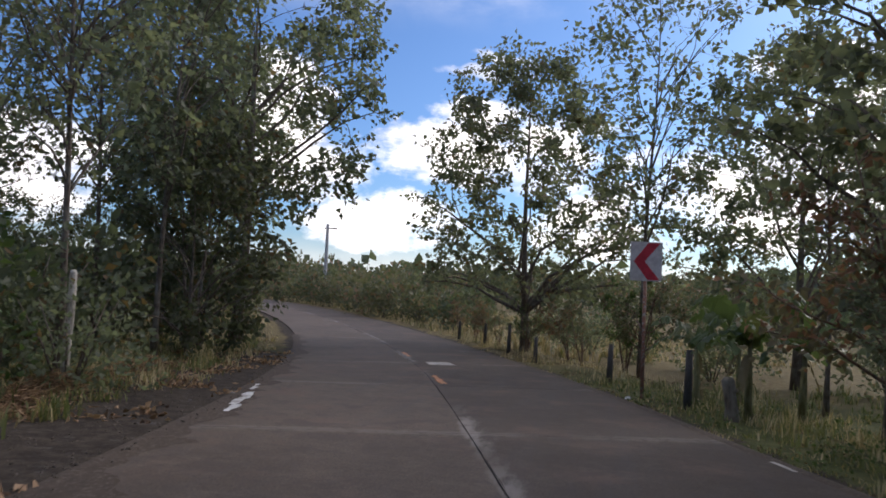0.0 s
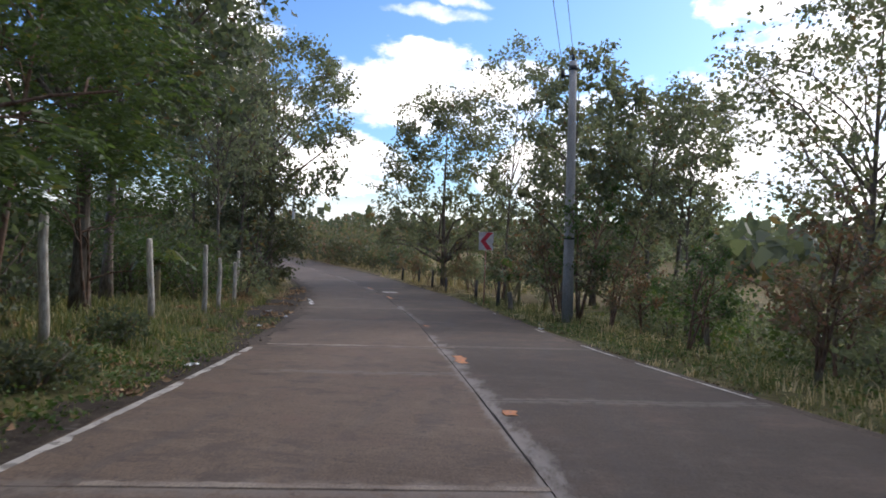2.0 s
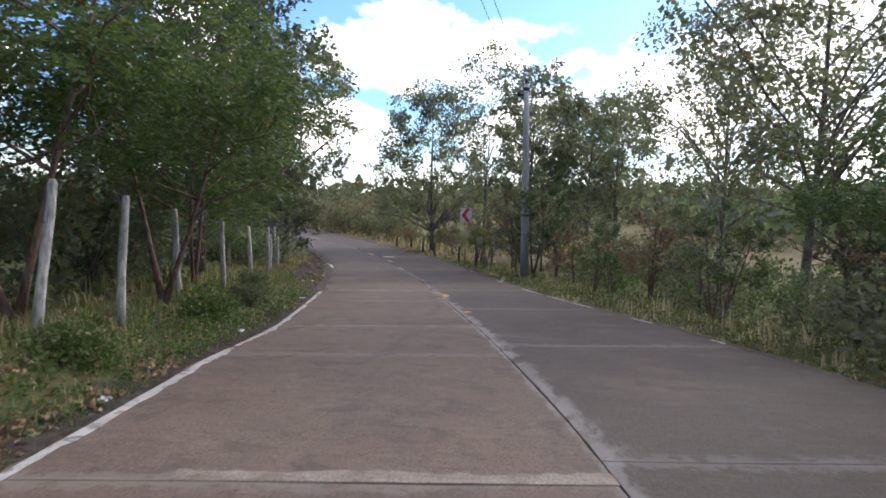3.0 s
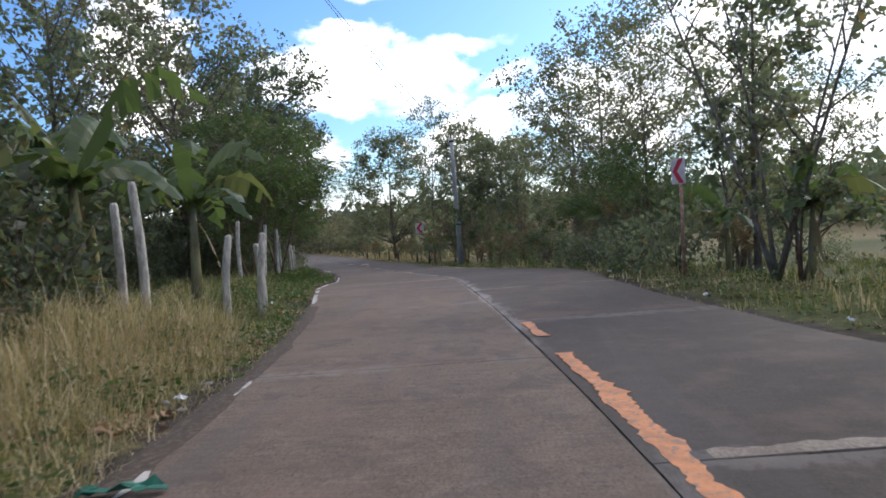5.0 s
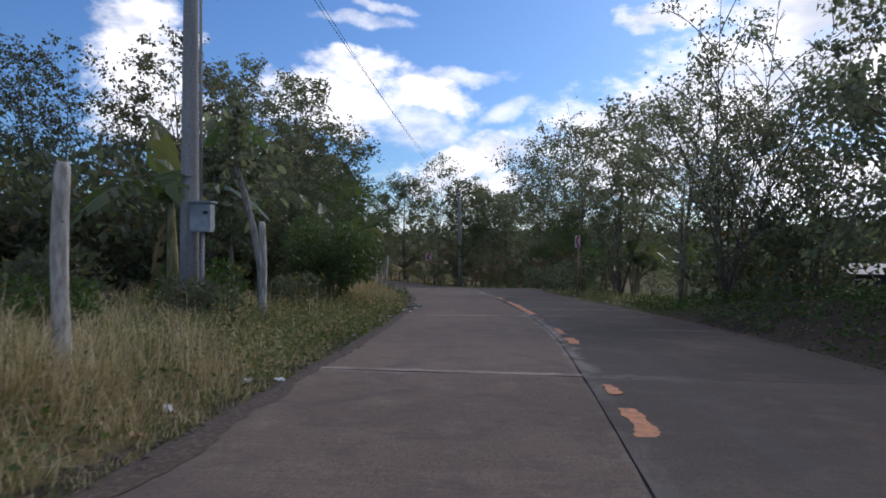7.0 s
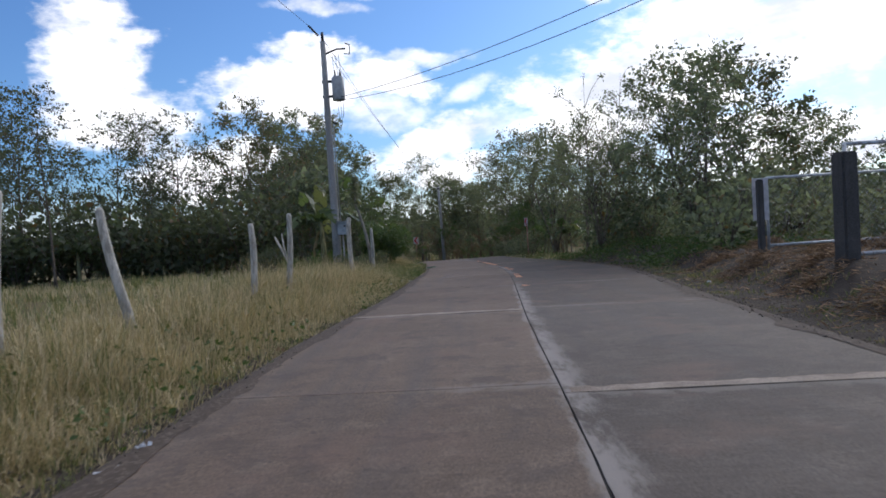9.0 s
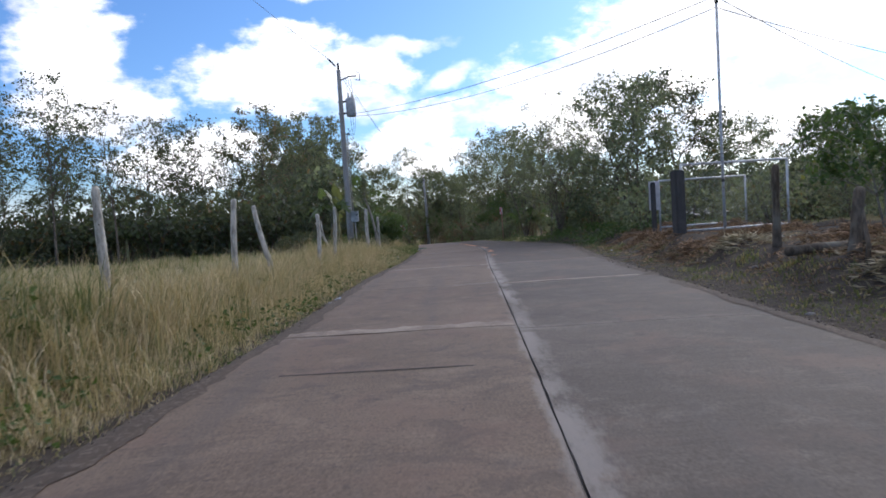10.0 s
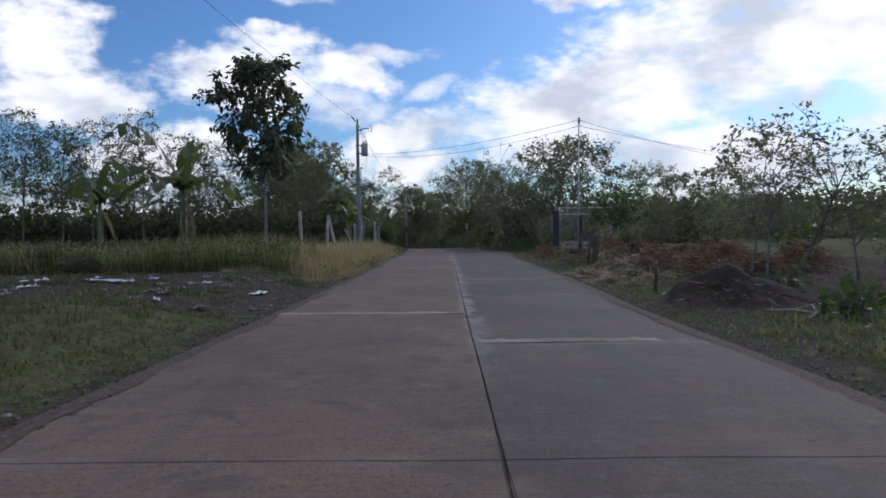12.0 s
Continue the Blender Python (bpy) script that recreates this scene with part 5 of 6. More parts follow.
# a bare bent stem by the verge, overgrown at its top
bent = thing("bent_stem", "pale bare bent stem with climbing leaves at its top", "tree", at=spot(2.2, -36.2))
line = [Vector(p) for p in ((0, 0, -0.1), (-0.04, 0, 0.8), (-0.14, -0.03, 1.4), (-0.3, -0.04, 2.0), (-0.42, -0.05, 2.35), (-0.4, -0.05, 2.8), (-0.37, -0.04, 3.3))]
part("trunk", Tubes().add(line, [0.065, 0.055, 0.052, 0.05, 0.046, 0.03, 0.015], 9).mesh("trunk", BARK_PALE), bent)
nr = np.random.default_rng(150)
k = nr.uniform(2.25, 3.35, 420)
pos = np.stack([-0.41 + 0.0 * k, -0.05 + 0.0 * k, k], 1) + nr.normal(size=(420, 3)) * (0.15 - 0.10 * (k[:, None] - 2.25) / 1.1) * [1, 1, 0.8]
part("climbing_leaves", broad_leaf_mesh("climbing_leaves", pos, nr.normal(size=(420, 3)) * 0.7 + [0, 0, -0.7], nr.uniform(0.07, 0.14, 420), LEAF_BIG, nr, 0.6), bent)
broad = [bush("broad_leaved_weed", s, 0.30, 0.5, 70, 0.17, LEAF_BANANA) for s in (151, 152)]
plant(broad, [(10.24, -69.1, 1.0), (9.9, -71.2, 0.95), (10.5, -70.4, 0.7), (11.6, -70.2, 0.9)], "low weed with broad light green leaves", "weed", "broad-leaved weeds")
settle()


# ---------------------------------------------------------------- poles and posts
def pole_thing(name, label, x, y, base, top, r0, r1, lean=(0, 0)):
    root = thing(name, label, "utility pole", at=Matrix.Translation((x, y, base)))
    h = top - base
    t = Tubes().add([(lean[0] * k * h, lean[1] * k * h, h * k - 0.2 * (k == 0)) for k in (0, 0.25, 0.5, 0.75, 1)], [r0 + (r1 - r0) * k for k in (0, 0.25, 0.5, 0.75, 1)], 14)
    part("pole", t.mesh("pole", POLE_CONCRETE), root)
    return root


def tube_part(name, root, pts, r, mat, sides=6, label=""):
    return part(name, Tubes().add(pts, [r] * len(pts), sides).mesh(name, mat), root, label)


P1 = (3.66, 5.8)
p1 = pole_thing("utility_pole", "tall tapered grey concrete utility pole by the road", *P1, 0.1, 7.45, 0.165, 0.10, (-0.02, 0))
tube_part("bracket", p1, [(-0.42, 0, 6.95), (0.0, 0, 6.95)], 0.03, DARK_IRON)
tube_part("insulator", p1, [(-0.42, 0, 6.9), (-0.42, 0, 7.1)], 0.05, DARK_IRON, 8)
tube_part("insulator", p1, [(-0.147, 0, 7.34), (-0.147, 0, 7.55)], 0.05, DARK_IRON, 8)
tube_part("band", p1, [(-0.14, 0, 7.1), (-0.14, 0, 7.22)], 0.125, DARK_IRON, 12)
tube_part("band", p1, [(-0.05, 0, 2.4), (-0.05, 0, 2.46)], 0.157, DARK_IRON, 12)

P2, P2TOP = (1.07, -36.3), 10.45
p2 = pole_thing("utility_pole", "tall concrete utility pole carrying a transformer and meter box", *P2, 2.5, P2TOP, 0.155, 0.085)
H2 = P2TOP - 2.5
tube_part("conduit", p2, [(0.19, -0.03, 1.8), (0.17, -0.03, 5.2)], 0.025, POLE_CONCRETE)
tube_part("conduit_head", p2, [(0.17, -0.03, 5.2), (0.24, -0.03, 5.25), (0.27, -0.03, 5.15)], 0.04, DARK_IRON)
tube_part("crossarm", p2, [(0, 0, H2 - 0.45), (0.45, -0.05, H2 - 0.3), (0.75, -0.05, H2 - 0.3)], 0.03, DARK_IRON)
tube_part("fuse_holder", p2, [(0.75, -0.05, H2 - 0.12), (0.9, -0.05, H2 - 0.18), (0.88, -0.05, H2 - 0.5), (0.7, -0.05, H2 - 0.45)], 0.025, PORCELAIN)
tube_part("pole_pin", p2, [(0, 0, H2), (0, 0, H2 + 0.3)], 0.05, DARK_IRON, 8)
tube_part("guy_insulator", p2, [(-0.1, -0.2, H2 + 0.15), (-0.3, -0.7, H2 + 0.35)], 0.035, DARK_IRON, 8)
tank = part("transformer", Tubes().add([(0.42, 0, H2 - 2.0), (0.42, 0, H2 - 1.96), (0.42, 0, H2 - 1.25), (0.42, 0, H2 - 1.2)], [0.19, 0.21, 0.21, 0.15], 18).mesh("transformer", TANK_GREY), p2, "grey cylindrical transformer tank")
for dx in (-0.08, 0.08):
    part("bushing", Tubes().add([(0.42 + dx, 0, H2 - 1.2), (0.42 + dx, 0, H2 - 0.98)], [0.045, 0.02], 8).mesh("bushing", PORCELAIN), tank)
for dz in (1.85, 1.35):
    tube_part("hanger", p2, [(-0.12, 0, H2 - dz), (0.24, 0, H2 - dz)], 0.045, DARK_IRON)
for k in range(3):
    tube_part("jumper_wire", p2, [(0.3 + 0.1 * k, -0.05, H2 - 0.4), (0.36 + 0.12 * k, -0.08, H2 - 1.8), (0.45 + 0.05 * k, -0.1, H2 - 3.0 + 0.2 * k), (0.22, -0.05, H2 - 2.5)], 0.008, WIRE, 5)
mb = part("meter_box", from_bm("meter_box", box_bm(0.32, 0.22, 0.44, 0.02), BOX_GREY), p2, "grey metal meter box")
mb.location = (0.25, -0.12, 1.42)
hood = part("box_roof", from_bm("box_roof", box_bm(0.38, 0.30, 0.03, 0.008), BOX_GREY), mb)
hood.location = (0, 0, 0.44)
hasp = part("latch", from_bm("latch", box_bm(0.07, 0.03, 0.05, 0.008), DARK_IRON), mb)
hasp.location = (0.1, -0.13, 0.27)
tube_part("box_pipe", p2, [(0.25, -0.1, 0.0), (0.25, -0.1, 1.42)], 0.03, POLE_CONCRETE)

P3 = (-25.4, 58.5)
p3 = pole_thing("utility_pole", "distant pale concrete utility pole beyond the bend", *P3, -0.5, 6.8, 0.2, 0.13)
tube_part("crossarm", p3, [(-0.3, 0, 6.9), (0.9, 0, 6.9)], 0.06, DARK_IRON)

P4, P4TOP = (11.6, -50.2), 8.75
p4 = thing("steel_pole", "thin rusty grey steel service pole", "pole", at=Matrix.Translation((*P4, 2.95)))
part("pole", Tubes().add([(0, 0, 0), (0.0, 0, 2.6), (0.02, 0, P4TOP - 2.95)], [0.034, 0.032, 0.026], 10).mesh("pole", STEEL_PAINT), p4)
tube_part("cap", p4, [(0.02, 0, P4TOP - 3.2), (0.02, 0, P4TOP - 2.95)], 0.042, DARK_IRON, 8)
tube_part("strap", p4, [(0.0, 0, 1.48), (0.0, 0, 1.56)], 0.038, DARK_IRON, 8)


def cable(a, b, sag, r=0.012):
    pts = [Vector(a).lerp(Vector(b), k / 16) - Vector((0, 0, sag * 4 * (k / 16) * (1 - k / 16))) for k in range(17)]
    thing("cable", "thin black overhead cable between poles", "cable", "overhead cables", me=Tubes().add(pts, [r] * 17, 5).mesh("cable", WIRE))


cable((P1[0] - 0.42, P1[1], 7.2), (P2[0] - 0.05, P2[1], P2TOP + 0.2), 0.5, 0.008)
cable((P1[0] - 0.15, P1[1], 7.6), (P2[0] + 0.1, P2[1], P2TOP - 0.3), 0.6, 0.008)
cable((P2[0] + 0.4, P2[1], P2TOP - 1.9), (P4[0], P4[1], P4TOP - 0.1), 0.35, 0.009)
cable((P2[0] + 0.4, P2[1], P2TOP - 2.0), (P4[0], P4[1], P4TOP - 0.35), 0.5, 0.009)
cable((P4[0], P4[1], P4TOP - 0.1), (34, -28, 8.2), 0.4, 0.009)
cable((P4[0], P4[1], P4TOP - 0.35), (38, -34, 7.6), 0.5, 0.009)
cable((P2[0] - 0.3, P2[1] - 0.7, P2TOP + 0.35), (-4.5, -96, 12.0), 0.6, 0.007)


def post_parts(seed, height, r):
    rng = random.Random(seed)
    root = new("fence_post")
    pts = [(0.015 * math.sin(5 * k + seed), 0.012 * math.cos(4 * k + seed), height * k - 0.1 * (k == 0)) for k in (0, 0.2, 0.4, 0.6, 0.8, 0.97, 1.0)]
    part("post", Tubes().add(pts, [r * f for f in (1.1, 1.03, 0.97, 1.0, 0.93, 0.88, 0.6)], 9).mesh("post", WOOD_POST), root)
    tube_part("wire_staple", root, [(-r, 0, height * 0.72), (r, 0, height * 0.72)], 0.006, DARK_IRON, 4)
    return root


POSTS = [post_parts(s, 1.6, 0.045) for s in (1, 2, 3)]
FENCE = [(1.42, -51.7, 0.98, -0.2, 0.05), (1.25, -53.8, 0.98, 0.08, 0.0), (1.04, -58.0, 1.02, 0.03, 0.02), (1.81, -48.2, 0.85, 0.0, 0.0), (1.87, -46.2, 1.0, -0.05, 0.06), (2.31, -36.5, 0.95, 0.04, 0.0),
         (2.37, -41.5, 1.05, 0.0, 0.0), (2.0, -24.2, 0.75, 0.08, 0.0), (2.2, -23.4, 0.8, 0.1, 0.02), (1.1, -25.2, 0.95, 0.0, 0.0), (1.5, -25.4, 1.1, 0.02, 0), (1.9, -22.4, 0.7, 0.05, 0.1),
         (-1.0, -14.0, 1.05, -0.13, 0.0), (-1.1, -12.4, 1.05, -0.12, 0.05), (-1.9, -9.5, 1.0, -0.08, 0.0), (-2.5, -6.7, 0.95, 0.0, 0.0), (-3.5, -3.0, 0.9, 0.0, 0.03), (-4.6, 0.8, 1.0, -0.04, 0.0), (-5.5, 3.3, 0.85, 0.02, 0.0), (-5.9, 5.0, 0.8, 0.03, 0),
         (-7.2, 7.8, 1.0, 0.02, 0), (-0.9, -16.2, 1.0, 0.05, 0)]
used = set()
for n, (x, y, k, lx, ly) in enumerate(FENCE):
    m = Matrix.Translation((x, y, float(ground_z(x, y)))) @ Euler((-ly, lx, n * 0.9)).to_matrix().to_4x4() @ Matrix.Diagonal((1.5 if k > 1.03 and y < -35 else 1.25, 1.5 if k > 1.03 and y < -35 else 1.25, k, 1))
    ob = POSTS[n % 3]
    if ob.name in used:
        ob = copy_thing(ob, m)
    else:
        used.add(ob.name)
        LATE.append((ob, m))
        ob["late"] = 1
    tagged(ob, "weathered grey-white wooden fence post", "fence post", "fence posts")
settle()

# dark short posts on the right of the bend
for n, y in enumerate((26.5, 23.5, 21.0, 18.5, 13.5, 10.2)):
    x, yy, _ = on_road(y, 3.9)
    ob = thing("short_post", "short dark wooden post at the road's edge", "post", "short dark posts", at=Matrix.Translation((x, yy, float(ground_z(x, yy)))))
    part("post", Tubes().add([(0, 0, -0.1), (0.01, 0, 0.4), (0.02, 0.01, 0.75 + 0.1 * (n % 3))], [0.07, 0.065, 0.05], 8).mesh("post", POST_DARK), ob)


def chevron_sign(x, y, z, turn, size=1.0):
    base = float(ground_z(x, y))
    root = thing("chevron_sign", "white road sign with a red chevron arrow on a post", "road sign", "chevron signs", at=Matrix.Translation((x, y, base)) @ Matrix.Rotation(turn, 4, "Z"))
    h = z - base
    tube_part("post", root, [(0, 0.04, -0.1), (0, 0.04, h + 0.2)], 0.032, SIGN_POST, 8)
    board = part("board", from_bm("board", box_bm(0.56, 0.012, 0.70, 0.004), SIGN_WHITE), root)
    board.location, board.scale = (0, 0, h - 0.35 * size), (size, 1, size)
    bm = bmesh.new()
    w, t, hh = 0.20, 0.17, 0.33
    outline = [(-w - 0.02, 0), (w - t, hh), (w + 0.04, hh), (-w + t, 0), (w + 0.04, -hh), (w - t, -hh)]
    front = [bm.verts.new((px, -0.011, pz + 0.35)) for px, pz in outline]
    bm.faces.new([front[0], front[3], front[2], front[1]]), bm.faces.new([front[0], front[5], front[4], front[3]])
    ext = bmesh.ops.extrude_face_region(bm, geom=bm.faces[:])
    bmesh.ops.translate(bm, vec=(0, 0.006, 0), verts=[v for v in ext["geom"] if isinstance(v, bmesh.types.BMVert)])
    part("chevron", from_bm("chevron", bm, SIGN_RED), board, "red painted chevron")
    return root


chevron_sign(0.62, 12.6, 2.28, radians(8))
chevron_sign(9.03, -20.9, 3.82, radians(-66), 0.64)


# ---------------------------------------------------------------- gate and fence panel on the right
def steel_frame(name, label, a, b, z0, z1, rails, mids=()):
    """A steel frame from a to b with wire mesh."""
    a, b = Vector(a), Vector(b)
    root = thing(name, label, "gate" if "gate" in name else "fence")
    up = lambda p, z: (p.x, p.y, z)
    for z in rails:
        tube_part("rail", root, [up(a, z), up(b, z)], 0.03, STEEL_PAINT, 8)
    for k in (0.0, 1.0, *mids):
        p = a.lerp(b, k)
        tube_part("upright", root, [up(p, z0 - 0.12), up(p, z1 + 0.02)], 0.03, STEEL_PAINT, 8)
    t = Tubes()
    n, ln, hh = int((b - a).length / 0.11), (b - a).length, z1 - z0
    for i in range(-int(hh / 0.11), n):
        for sgn in (0, 1):
            k0, k1 = i * 0.11 / ln, (i * 0.11 + hh) / ln
            za, zb = z0, z1
            if k0 < 0:
                za, k0 = z0 - k0 * ln, 0.0
            if k1 > 1:
                zb, k1 = z1 - (k1 - 1) * ln, 1.0
            if zb <= za:
                continue
            if sgn:
                k0, k1 = 1 - k0, 1 - k1
            t.add([up(a.lerp(b, k0), za), up(a.lerp(b, k1), zb)], [0.0011, 0.0011], 3, False)
    part("chain_link", t.mesh("chain_link", STEEL_PAINT), root, "grey chain-link mesh")
    return root


gate = steel_frame("steel_gate", "pale grey steel gate leaf with chain-link mesh", (11.9, -44.6, 0), (14.7, -44.4, 0), 3.2, 4.65, (3.2, 4.65))
board = part("notice_board", from_bm("notice_board", box_bm(0.34, 0.02, 0.9, 0.004), SIGN_WHITE), gate, "small white notice board")
board.location = (11.72, -44.7, 3.75)
steel_frame("steel_fence_panel", "pale grey steel frame fence panel with chain-link mesh", (10.95, -49.3, 0), (13.7, -49.0, 0), 3.3, 4.92, (3.3, 4.92))


def square_post(x, y, top, wide, turn):
    z = float(ground_z(x, y)) - 0.15
    ob = thing("concrete_post", "dark stained square concrete gate post", "post", "concrete posts", at=Matrix.Translation((x, y, z)) @ Matrix.Rotation(turn, 4, "Z"))
    part("post", from_bm("post", box_bm(wide, wide, top - z, 0.025), POST_DARK), ob)


square_post(10.72, -49.7, 4.78, 0.25, 0.2)
square_post(11.62, -44.9, 4.62, 0.13, 0.1)
for x, y, h in ((9.5, -60.0, 0.75), (9.96, -58.1, 0.5), (10.6, -57.0, 0.8), (11.4, -58.5, 0.7), (8.72, -67.6, 0.55)):
    ob = thing("stake", "thin rough wooden stake in the bank", "stake", "stakes", at=spot(x, y))
    part("stick", Tubes().add([(0, 0, -0.1), (0.03, 0, h * 0.5), (0.02, 0.04, h)], [0.035, 0.03, 0.022], 7).mesh("stick", STAKE_WOOD), ob)
for x, y, h, r, lean in ((1.78, 10.6, 0.62, 0.09, -0.06), (10.54, -54.8, 1.36, 0.062, 0.03), (9.48, -60.8, 0.8, 0.075, 0.02), (10.25, -57.4, 0.85, 0.07, 0.10)):
    stump = thing("dead_trunk", "bare dead dark trunk standing beside the road", "tree stump", "dead trunks", at=spot(x, y))
    part("trunk", Tubes().add([(0, 0, -0.1), (0.0, 0, 0.06), (lean * 0.2, 0, 0.3 * h), (lean * 0.5, 0.02, 0.6 * h), (lean, 0.03, 0.93 * h), (lean * 1.1, 0.02, h)], [r * 1.5, r * 1.25, r, r * 0.95, r * 1.05, r * 0.7], 10).mesh("trunk", STAKE_WOOD), stump)
    part("stub", Tubes().add([(lean * 0.5, 0.02, 0.62 * h), (lean * 0.5 + 0.09, -0.02, 0.74 * h)], [r * 0.4, r * 0.25], 6).mesh("stub", STAKE_WOOD), stump)
for x, y, w, ln, r in ((10.35, -56.5, 0.35, 1.3, 0.07), (10.7, -56.2, 0.1, 1.0, 0.055), (10.9, -57.0, 0.6, 0.9, 0.05)):
    log = thing("log", "dark rotting log lying on the bank", "log", "logs", at=spot(x, y, w))
    part("trunk", Tubes().add([(-ln / 2, 0, r * 0.8), (0, 0.04, r * 0.9), (ln / 2, 0, r * 0.8)], [r, r * 0.95, r * 0.8], 9).mesh("trunk", STAKE_WOOD), log)
fork = thing("forked_stick", "leaning dry forked stick in the verge grass", "stick", at=Matrix.Translation((1.43, -43.3, 2.9)))
part("stick", Tubes().add([(0, 0, -0.05), (-0.26, 0, 0.5), (-0.57, 0.02, 1.15)], [0.042, 0.036, 0.022], 7).mesh("stick", WOOD_POST), fork)
part("branch", Tubes().add([(-0.3, 0.0, 0.58), (-0.36, -0.01, 0.9), (-0.39, 0.0, 1.23)], [0.028, 0.022, 0.014], 6).mesh("branch", WOOD_POST), fork)
for n, (x, y, w, ln) in enumerate(((9.45, -70.8, -0.9, 0.9), (9.6, -71.1, 0.5, 0.6), (9.5, -64.2, 0.2, 0.8), (9.0, -62.5, 2.2, 0.9))):
    ob = thing("fallen_branch", "pale dry fallen branch on the ground", "branch", "fallen branches", at=spot(x, y, w))
    part("stick", Tubes().add([(-ln / 2, 0, 0.03), (-ln * 0.1, 0.05, 0.07), (ln / 2, -0.02, 0.05)], [0.018, 0.016, 0.008], 6).mesh("stick", WOOD_POST), ob)
    part("twig", Tubes().add([(-ln * 0.1, 0.05, 0.07), (ln * 0.15, 0.2, 0.16)], [0.01, 0.004], 5).mesh("twig", WOOD_POST), ob)


# ---------------------------------------------------------------- mound, stones, litter
def lump(name, label, category, x, y, sx, sy, sz, mat, seed, group="", cuts=3):
    bm = bmesh.new()
    bmesh.ops.create_icosphere(bm, subdivisions=cuts, radius=1.0)
    for v in bm.verts:
        k = 1 + 0.28 * noise.noise(v.co * 1.6 + Vector((seed * 3.1, 0, 0))) + 0.12 * noise.noise(v.co * 4.7 + Vector((0, seed, 0)))
        if cuts > 4:
            k += 0.09 * noise.noise(v.co * 13.0) + 0.05 * noise.noise(v.co * 29.0)
        v.co = Vector((v.co.x * sx * k, v.co.y * sy * k, max(v.co.z, -0.3) * sz * k))
    ob = thing(name, label, category, group, spot(x, y), from_bm(name, bm, mat, True))
    return ob


def soil_mound(x, y, rx, ry, h):
    n = 56
    verts, faces = [], []
    for i in range(n):
        for j in range(n):
            a, b = 2.6 * (i / (n - 1) - 0.5), 2.6 * (j / (n - 1) - 0.5)
            d = math.hypot(a, b)
            px, py = x + a * rx, y + b * ry
            k = math.exp(-1.9 * d * d) + 0.35 * math.exp(-7 * ((a + 0.55) ** 2 + (b - 0.2) ** 2))
            k *= 1 + 0.5 * noise.noise(Vector((px * 2.1, py * 2.1, 0.3)))
            z = h * (k - 0.07) + (0.05 * noise.noise(Vector((px * 9, py * 9, 1.0))) + 0.03 * noise.noise(Vector((px * 23, py * 23, 2.0)))) * min(1, 2.5 * k)
            verts.append((px - x, py - y, float(ground_z(px, py) - ground_z(x, y)) + z))
    for i in range(n - 1):
        for j in range(n - 1):
            a = i * n + j
            faces.append((a, a + n, a + n + 1, a + 1))
    thing("soil_mound", "heap of dark bare soil on the verge", "soil mound", at=spot(x, y), me=mesh_of("soil_mound", verts, faces, SOIL_DARK, True))


soil_mound(9.25, -69.7, 1.2, 0.8, 0.47)
rs = random.Random(17)
for i in range(9):
    y = -41 - rs.random() * 22
    x, yy, _ = on_road(y, 3.6 + rs.random() * 2.5)
    s = rs.uniform(0.05, 0.13)
    lump("stone", "rough grey stone on the bank", "stone", x, yy, s, s * 0.8, s * 0.6, STONE, i, "bank stones", 2)
for i in range(30):
    left = i % 3
    y = rs.uniform(-76, 10)
    x, yy, _ = on_road(y, -float(half_l(y)) - rs.uniform(0.05, 0.5) if left else float(half_r(y)) + rs.uniform(0.05, 0.5))
    s = rs.uniform(0.025, 0.07)
    lump("stone", "small pale stone at the road's edge", "stone", x, yy, s, s, s * 0.5, STONE, i, "edge stones", 1)


def scrap(x, y, w, l, mat, seed, label, on=None):
    """A crumpled flat scrap."""
    r = random.Random(seed)
    verts, faces = [], []
    n, m = 7, 5
    for i in range(n):
        for j in range(m):
            e = 0.12 * r.uniform(-1, 1)
            verts.append(((i / (n - 1) - 0.5 + e * 0.4) * l, (j / (m - 1) - 0.5 + e * 0.5) * w * (1 - 0.5 * abs(i / (n - 1) - 0.5)), 0.012 + abs(r.gauss(0, 0.02))))
    for i in range(n - 1):
        for j in range(m - 1):
            if r.random() > 0.12:
                faces.append((i * m + j, i * m + j + 1, i * m + m + j + 1, i * m + m + j))
    me = mesh_of("litter", verts, faces, mat)
    z = on if on is not None else float(ground_z(x, y)) + 0.015
    ob = thing("litter", label, "litter", "litter", Matrix.Translation((x, y, z)) @ Matrix.Rotation(seed * 1.3, 4, "Z"), me)
    mod = ob.modifiers.new("thickness", "SOLIDIFY")
    mod.thickness = 0.004


scrap(8.75, -68.5, 0.16, 0.42, TARP_WHITE, 7, "crumpled white plastic sheet by the soil mound")
scrap(9.35, -64.6, 0.2, 0.34, TARP_WHITE, 9, "crumpled white sack on the cut straw")
scrap(1.8, -67.4, 0.20, 0.5, TARP_WHITE, 1, "crumpled white plastic sheet on the gravel")
scrap(-1.25, -66.3, 0.3, 0.9, TARP_WHITE, 2, "crumpled white plastic sheet on the gravel")
scrap(-2.8, -65.9, 0.2, 0.5, TARP_WHITE, 3, "crumpled white plastic sheet on the gravel")
scrap(3.98, -30.35, 0.13, 0.4, LITTER_GREEN, 5, "torn green plastic scrap on the road", float(road_z(-30.35)) + 0.004)
